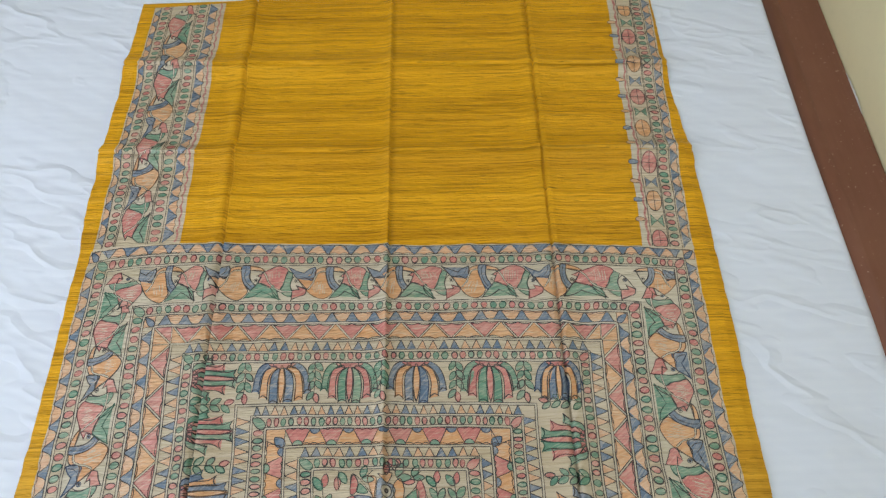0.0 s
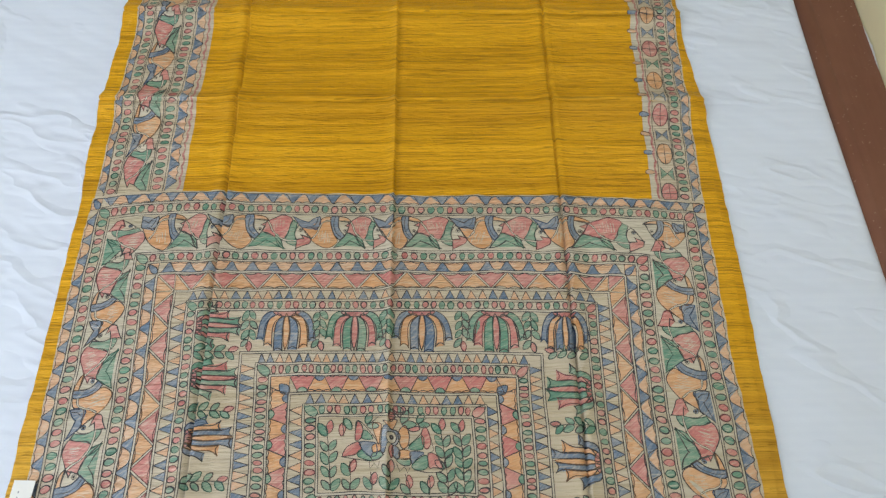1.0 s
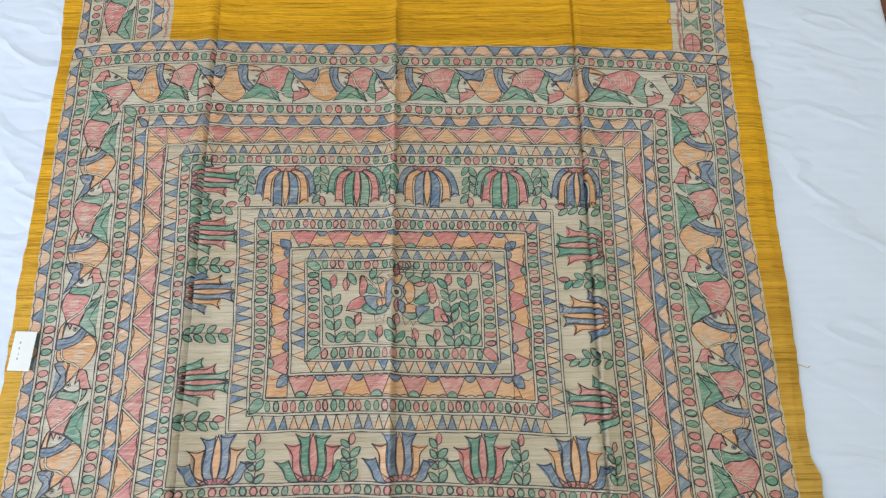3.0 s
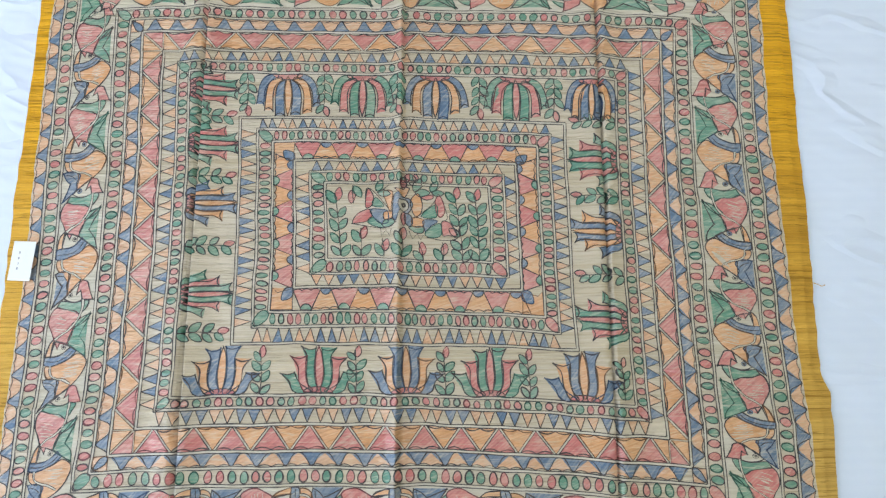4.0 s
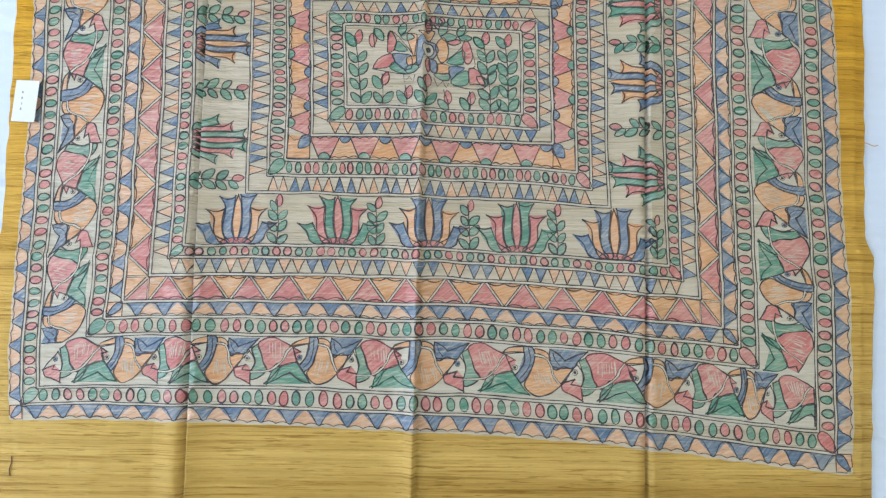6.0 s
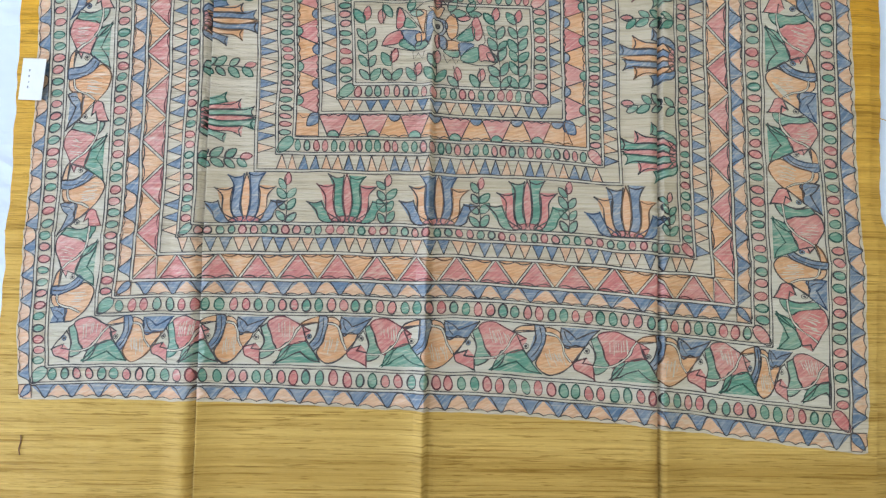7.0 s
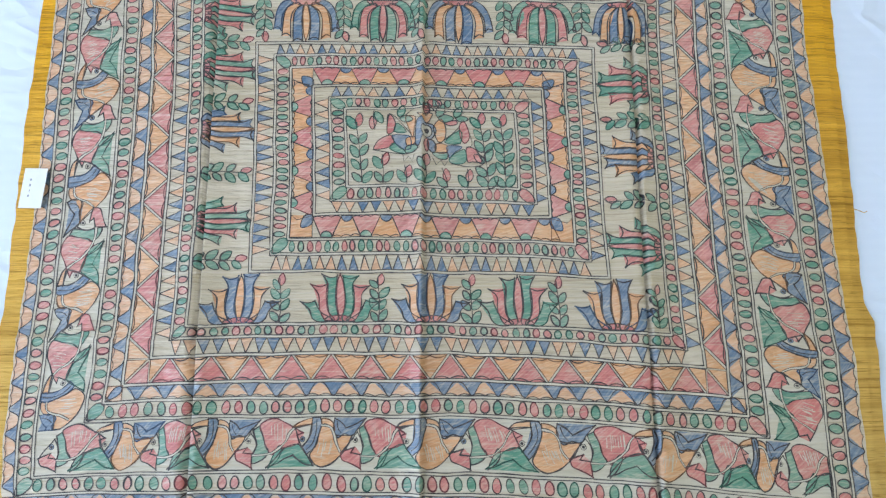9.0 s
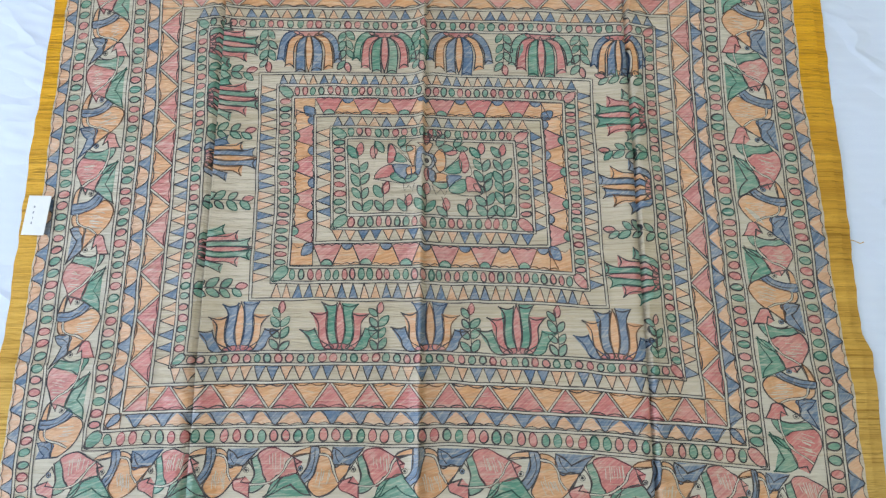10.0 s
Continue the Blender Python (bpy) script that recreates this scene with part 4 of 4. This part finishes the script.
def peacock():
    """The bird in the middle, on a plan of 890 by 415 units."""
    K = lambda p: ((p[0] - 540) * 0.000272, -(p[1] - 200) * 0.000287)
    d = Drawing()
    west_wing = (
        (ORG, [(430, 135), (480, 135), (472, 200), (465, 238), (448, 200)]),
        (PNK, [(330, 212), (340, 130), (355, 118), (376, 160), (362, 204)]),
        (GRN, [(368, 204), (386, 163), (432, 208)]),
        (PNK, [(255, 294), (280, 250), (330, 225), (352, 225), (362, 260), (330, 288), (290, 295)]),
        (GRN, [(338, 292), (364, 262), (425, 312), (385, 314)]),
        (BLU, [(355, 222), (430, 225), (452, 240), (450, 292), (400, 292), (370, 262)]),
        (ORG, [(428, 240), (472, 235), (476, 266), (432, 276)]),
        (GRN, [(430, 280), (480, 275), (490, 290), (470, 310), (425, 314)]),
    )
    east_wing = (
        (ORG, [(580, 170), (620, 132), (642, 180), (636, 232), (610, 252), (590, 230)]),
        (GRN, [(634, 248), (716, 188), (716, 252)]),
        (PNK, [(712, 172), (735, 142), (756, 175), (762, 225), (740, 252), (720, 230)]),
        (ORG, [(590, 260), (646, 264), (642, 302), (588, 306)]),
        (GRN, [(566, 312), (590, 306), (646, 306), (640, 338), (600, 338)]),
        (BLU, [(650, 266), (722, 270), (684, 300), (656, 332), (646, 300)]),
        (GRN, [(654, 336), (690, 302), (736, 284), (736, 342), (700, 362), (660, 356)]),
        (PNK, [(744, 274), (785, 280), (808, 318), (818, 352), (770, 346), (744, 346)]),
    )
    trunk = (
        (BLU, [(490, 150), (515, 138), (540, 155), (576, 164), (592, 190), (582, 216), (562, 240), (545, 236), (530, 226), (515, 236), (496, 282), (478, 270), (480, 200)]),
        (BLU, [(545, 240), (580, 250), (588, 290), (566, 306), (546, 280)]),
        (ORG, [(488, 114), (520, 120), (540, 100), (566, 104), (574, 112), (552, 150), (534, 150)]),
        (PNK, [(524, 98), (535, 62), (556, 80), (556, 102)]),
        (PNK, [(530, 240), (545, 240), (549, 280), (538, 302), (524, 270)]),
        (PNK, [(638, 152), (690, 138), (702, 155), (665, 166)]),
    )
    for i, (colour, pts) in enumerate(west_wing + east_wing + trunk):
        d.shape([K(p) for p in curve(pts, True, 3)], colour, 0.0015, 0.0004 + 0.00002 * i)
    for r, colour, lift in ((30, BLK, 0.00085), (11, INK, 0.0009), (4, BLK, 0.00095)):
        pts = [K((540 + r * math.cos(w), 198 + 1.05 * r * math.sin(w))) for w in [2 * math.pi * i / 16 for i in range(16)]]
        d.fill(pts, colour, lift)
        d.line(pts, 0.0016, True, 0.00098)
    d.line([K(p) for p in ((566, 330), (580, 372), (610, 345), (626, 376), (642, 350))], 0.0014)
    d.line([K(p) for p in ((410, 318), (415, 362), (440, 330), (460, 360), (470, 322))], 0.0011)
    for arc in ([(330, 212), (345, 110), (430, 190), (465, 240)], [(250, 298), (330, 312), (430, 320), (500, 290)], [(610, 255), (700, 185), (735, 135), (775, 250), (745, 272)],
                [(660, 362), (740, 372), (825, 360), (790, 275)]):
        d.line([K(p) for p in curve(arc, False, 6)], 0.0014)
    d.finish("painted_peacock", saree, "blue bird with spread rose, orange and green wings")
    stems = (((195, 468), (172, 105), 5, True), ((305, 474), (303, 305), 2, True), ((428, 474), (424, 365), 1, True), ((520, 468), (527, 308), 2, True),
             ((640, 490), (612, 372), 1, True), ((742, 488), (745, 372), 1, True), ((846, 490), (822, 90), 6, True), ((938, 488), (932, 98), 6, True),
             ((265, 92), (262, 205), 1, True), ((545, 40), (600, 110), 1, False), ((395, 140), (470, 95), 1, False), ((600, 128), (660, 90), 1, False), ((690, 125), (750, 92), 1, False))
    for a, b, pairs, bud in stems:
        (ax, ay), (bx, by) = K(a), K(b)
        length = math.hypot(bx - ax, by - ay)
        dx, dy = (bx - ax) / length, (by - ay) / length
        sprig((lambda p, q, ax=ax, ay=ay, dx=dx, dy=dy, length=length: (ax + dx * length * q + dy * p, ay + dy * length * q - dx * p), length), pairs, 0.0205, bud)


peacock()


def west_border():
    """The border that runs on up the west edge of the yellow field."""
    length = 0.628
    lane = lambda u0, u1: (lambda a, t: (u0 + (u1 - u0) * t, 0.431 + a))
    d = Drawing()
    scallops(d, lane(-0.534, -0.519), length)
    scallops(d, lane(-0.387, -0.411), length)
    tagged(d.finish("scallop_border", saree, "wavy border of blue and peach painted drops"), kind="stuff")
    d = Drawing()
    ovals(d, lane(-0.518, -0.497), length, first=1)
    ovals(d, lane(-0.436, -0.413), length)
    tagged(d.finish("oval_border", saree, "row of rose and green painted ovals"), kind="stuff")
    d = Drawing()
    for u in (-0.5195, -0.4975, -0.4945, -0.4385, -0.4355, -0.412):
        d.line(straight((u, 0.431), (u, 1.058), wob=0.001), 0.0014)
    wavy = [(-0.385 + 0.0035 * abs(math.sin(math.pi * i / 6)), 0.431 + length * i / 150) for i in range(151)]
    d.line(wavy, 0.0042, colour=RED)
    d.finish("ruled_border", saree, "crimson waved line and black ruled lines")


def east_border():
    """The medallion border that runs on up the east edge."""
    length = 0.665
    lane = lambda u0, u1: (lambda a, t: (u0 + (u1 - u0) * t, 0.431 + a))
    d = Drawing()
    scallops(d, lane(0.557, 0.534), length)
    tagged(d.finish("scallop_border", saree, "wavy border of blue and peach painted drops"), kind="stuff")
    d = Drawing()
    ovals(d, lane(0.532, 0.506), length, first=1)
    tagged(d.finish("oval_border", saree, "row of rose and green painted ovals"), kind="stuff")
    d = Drawing()
    for u in (0.533, 0.507, 0.5045, 0.469):
        d.line(straight((u, 0.431), (u, 1.10), wob=0.001), 0.0014)
    wavy = [(0.465 - 0.003 * abs(math.sin(math.pi * i / 6)), 0.431 + length * i / 150) for i in range(151)]
    d.line(wavy, 0.0046, colour=RED)
    d.finish("ruled_border", saree, "crimson waved line and black ruled lines")
    for k in range(8):
        c = 0.443 + 0.0872 * k
        d = Drawing()
        disc = [(0.487 + 0.0165 * math.cos(w), max(0.431, min(1.066, c + 0.0225 * math.sin(w)))) for w in [2 * math.pi * i / 20 for i in range(20)]]
        d.shape(disc, PNK if k % 2 == 0 else ORG, 0.0016)
        d.line([(0.4705, c), (0.5035, c)], 0.0014)
        d.line([(0.487, max(0.431, c - 0.022)), (0.487, min(1.066, c + 0.022))], 0.0014)
        d.finish("painted_medallion", saree, "round painted medallion quartered by ink lines")
        m = c + 0.0436
        if m < 1.04:
            d = Drawing()
            colour = GRN if k % 3 == 0 else BLU
            for s in (-1, 1):
                d.shape([(0.487, m), (0.487 + s * 0.014, m - 0.013), (0.487 + s * 0.012, m), (0.487 + s * 0.014, m + 0.013)], colour, 0.0015)
            d.finish("painted_bow", saree, "hourglass motif painted between the medallions")
        for v, colour in ((c, BLU), (m, PCH)):
            if v < 1.05 and k + (v > c) > 0:
                d = Drawing()
                d.shape([(0.453 + 0.011 * math.cos(w), v + 0.0048 * math.sin(w) * (1 - 0.3 * math.cos(w))) for w in [2 * math.pi * i / 12 for i in range(12)]], colour, 0.0014)
                d.finish("painted_leaf", saree)


west_border()
east_border()


# ---------------------------------------------------------------- loose things
def price_tag():
    w, h, t = 0.0335, 0.057, 0.0006
    bm = box_bm(-w / 2, -h / 2, 0, w / 2, h / 2, t, 0.0002, 1)
    for v in bm.verts:
        v.co.z += 0.0035 * (v.co.x / w + 0.5) ** 2
    tag = tagged(mesh_object("paper_tag", bm, M_PAPER), "small blank white card tag with faint writing", "tag")
    tag.matrix_world = pose(-0.5410, -0.079, Z + 0.0028, 0, 0, -3.5)
    for y, x0, x1 in ((0.012, -0.006, -0.003), (0.004, -0.006, -0.003), (-0.004, -0.005, -0.002), (-0.011, -0.006, -0.003), (0.010, 0.004, 0.006), (0.0, 0.003, 0.006)):
        part("writing", box_bm(x0, y - 0.0016, t + 0.001, x1, y + 0.0016, t + 0.0013), M_PENCIL, tag)


price_tag()


def thread(points, radius, mat, label):
    c = bpy.data.curves.new("loose_thread", "CURVE")
    c.dimensions, c.bevel_depth, c.bevel_resolution = "3D", radius, 2
    s = c.splines.new("POLY")
    pts = curve(points, False, 6)
    s.points.add(len(pts) - 1)
    for p, (x, y) in zip(s.points, pts):
        p.co = (x, y, relief(x, y) + 0.001 if x < 0.58 else BED_TOP + 0.003, 1)
    c.materials.append(mat)
    return tagged(new("loose_thread", c), label, "thread")


thread([(0.590, -0.118), (0.600, -0.121), (0.606, -0.124), (0.611, -0.122)], 0.0005, M_YELLOW, "frayed yellow thread at the cloth's edge")
thread([(-0.527, -0.545), (-0.5265, -0.553), (-0.5285, -0.562), (-0.527, -0.570)], 0.0006, M_WOOD, "short dark thread lying on the cloth")
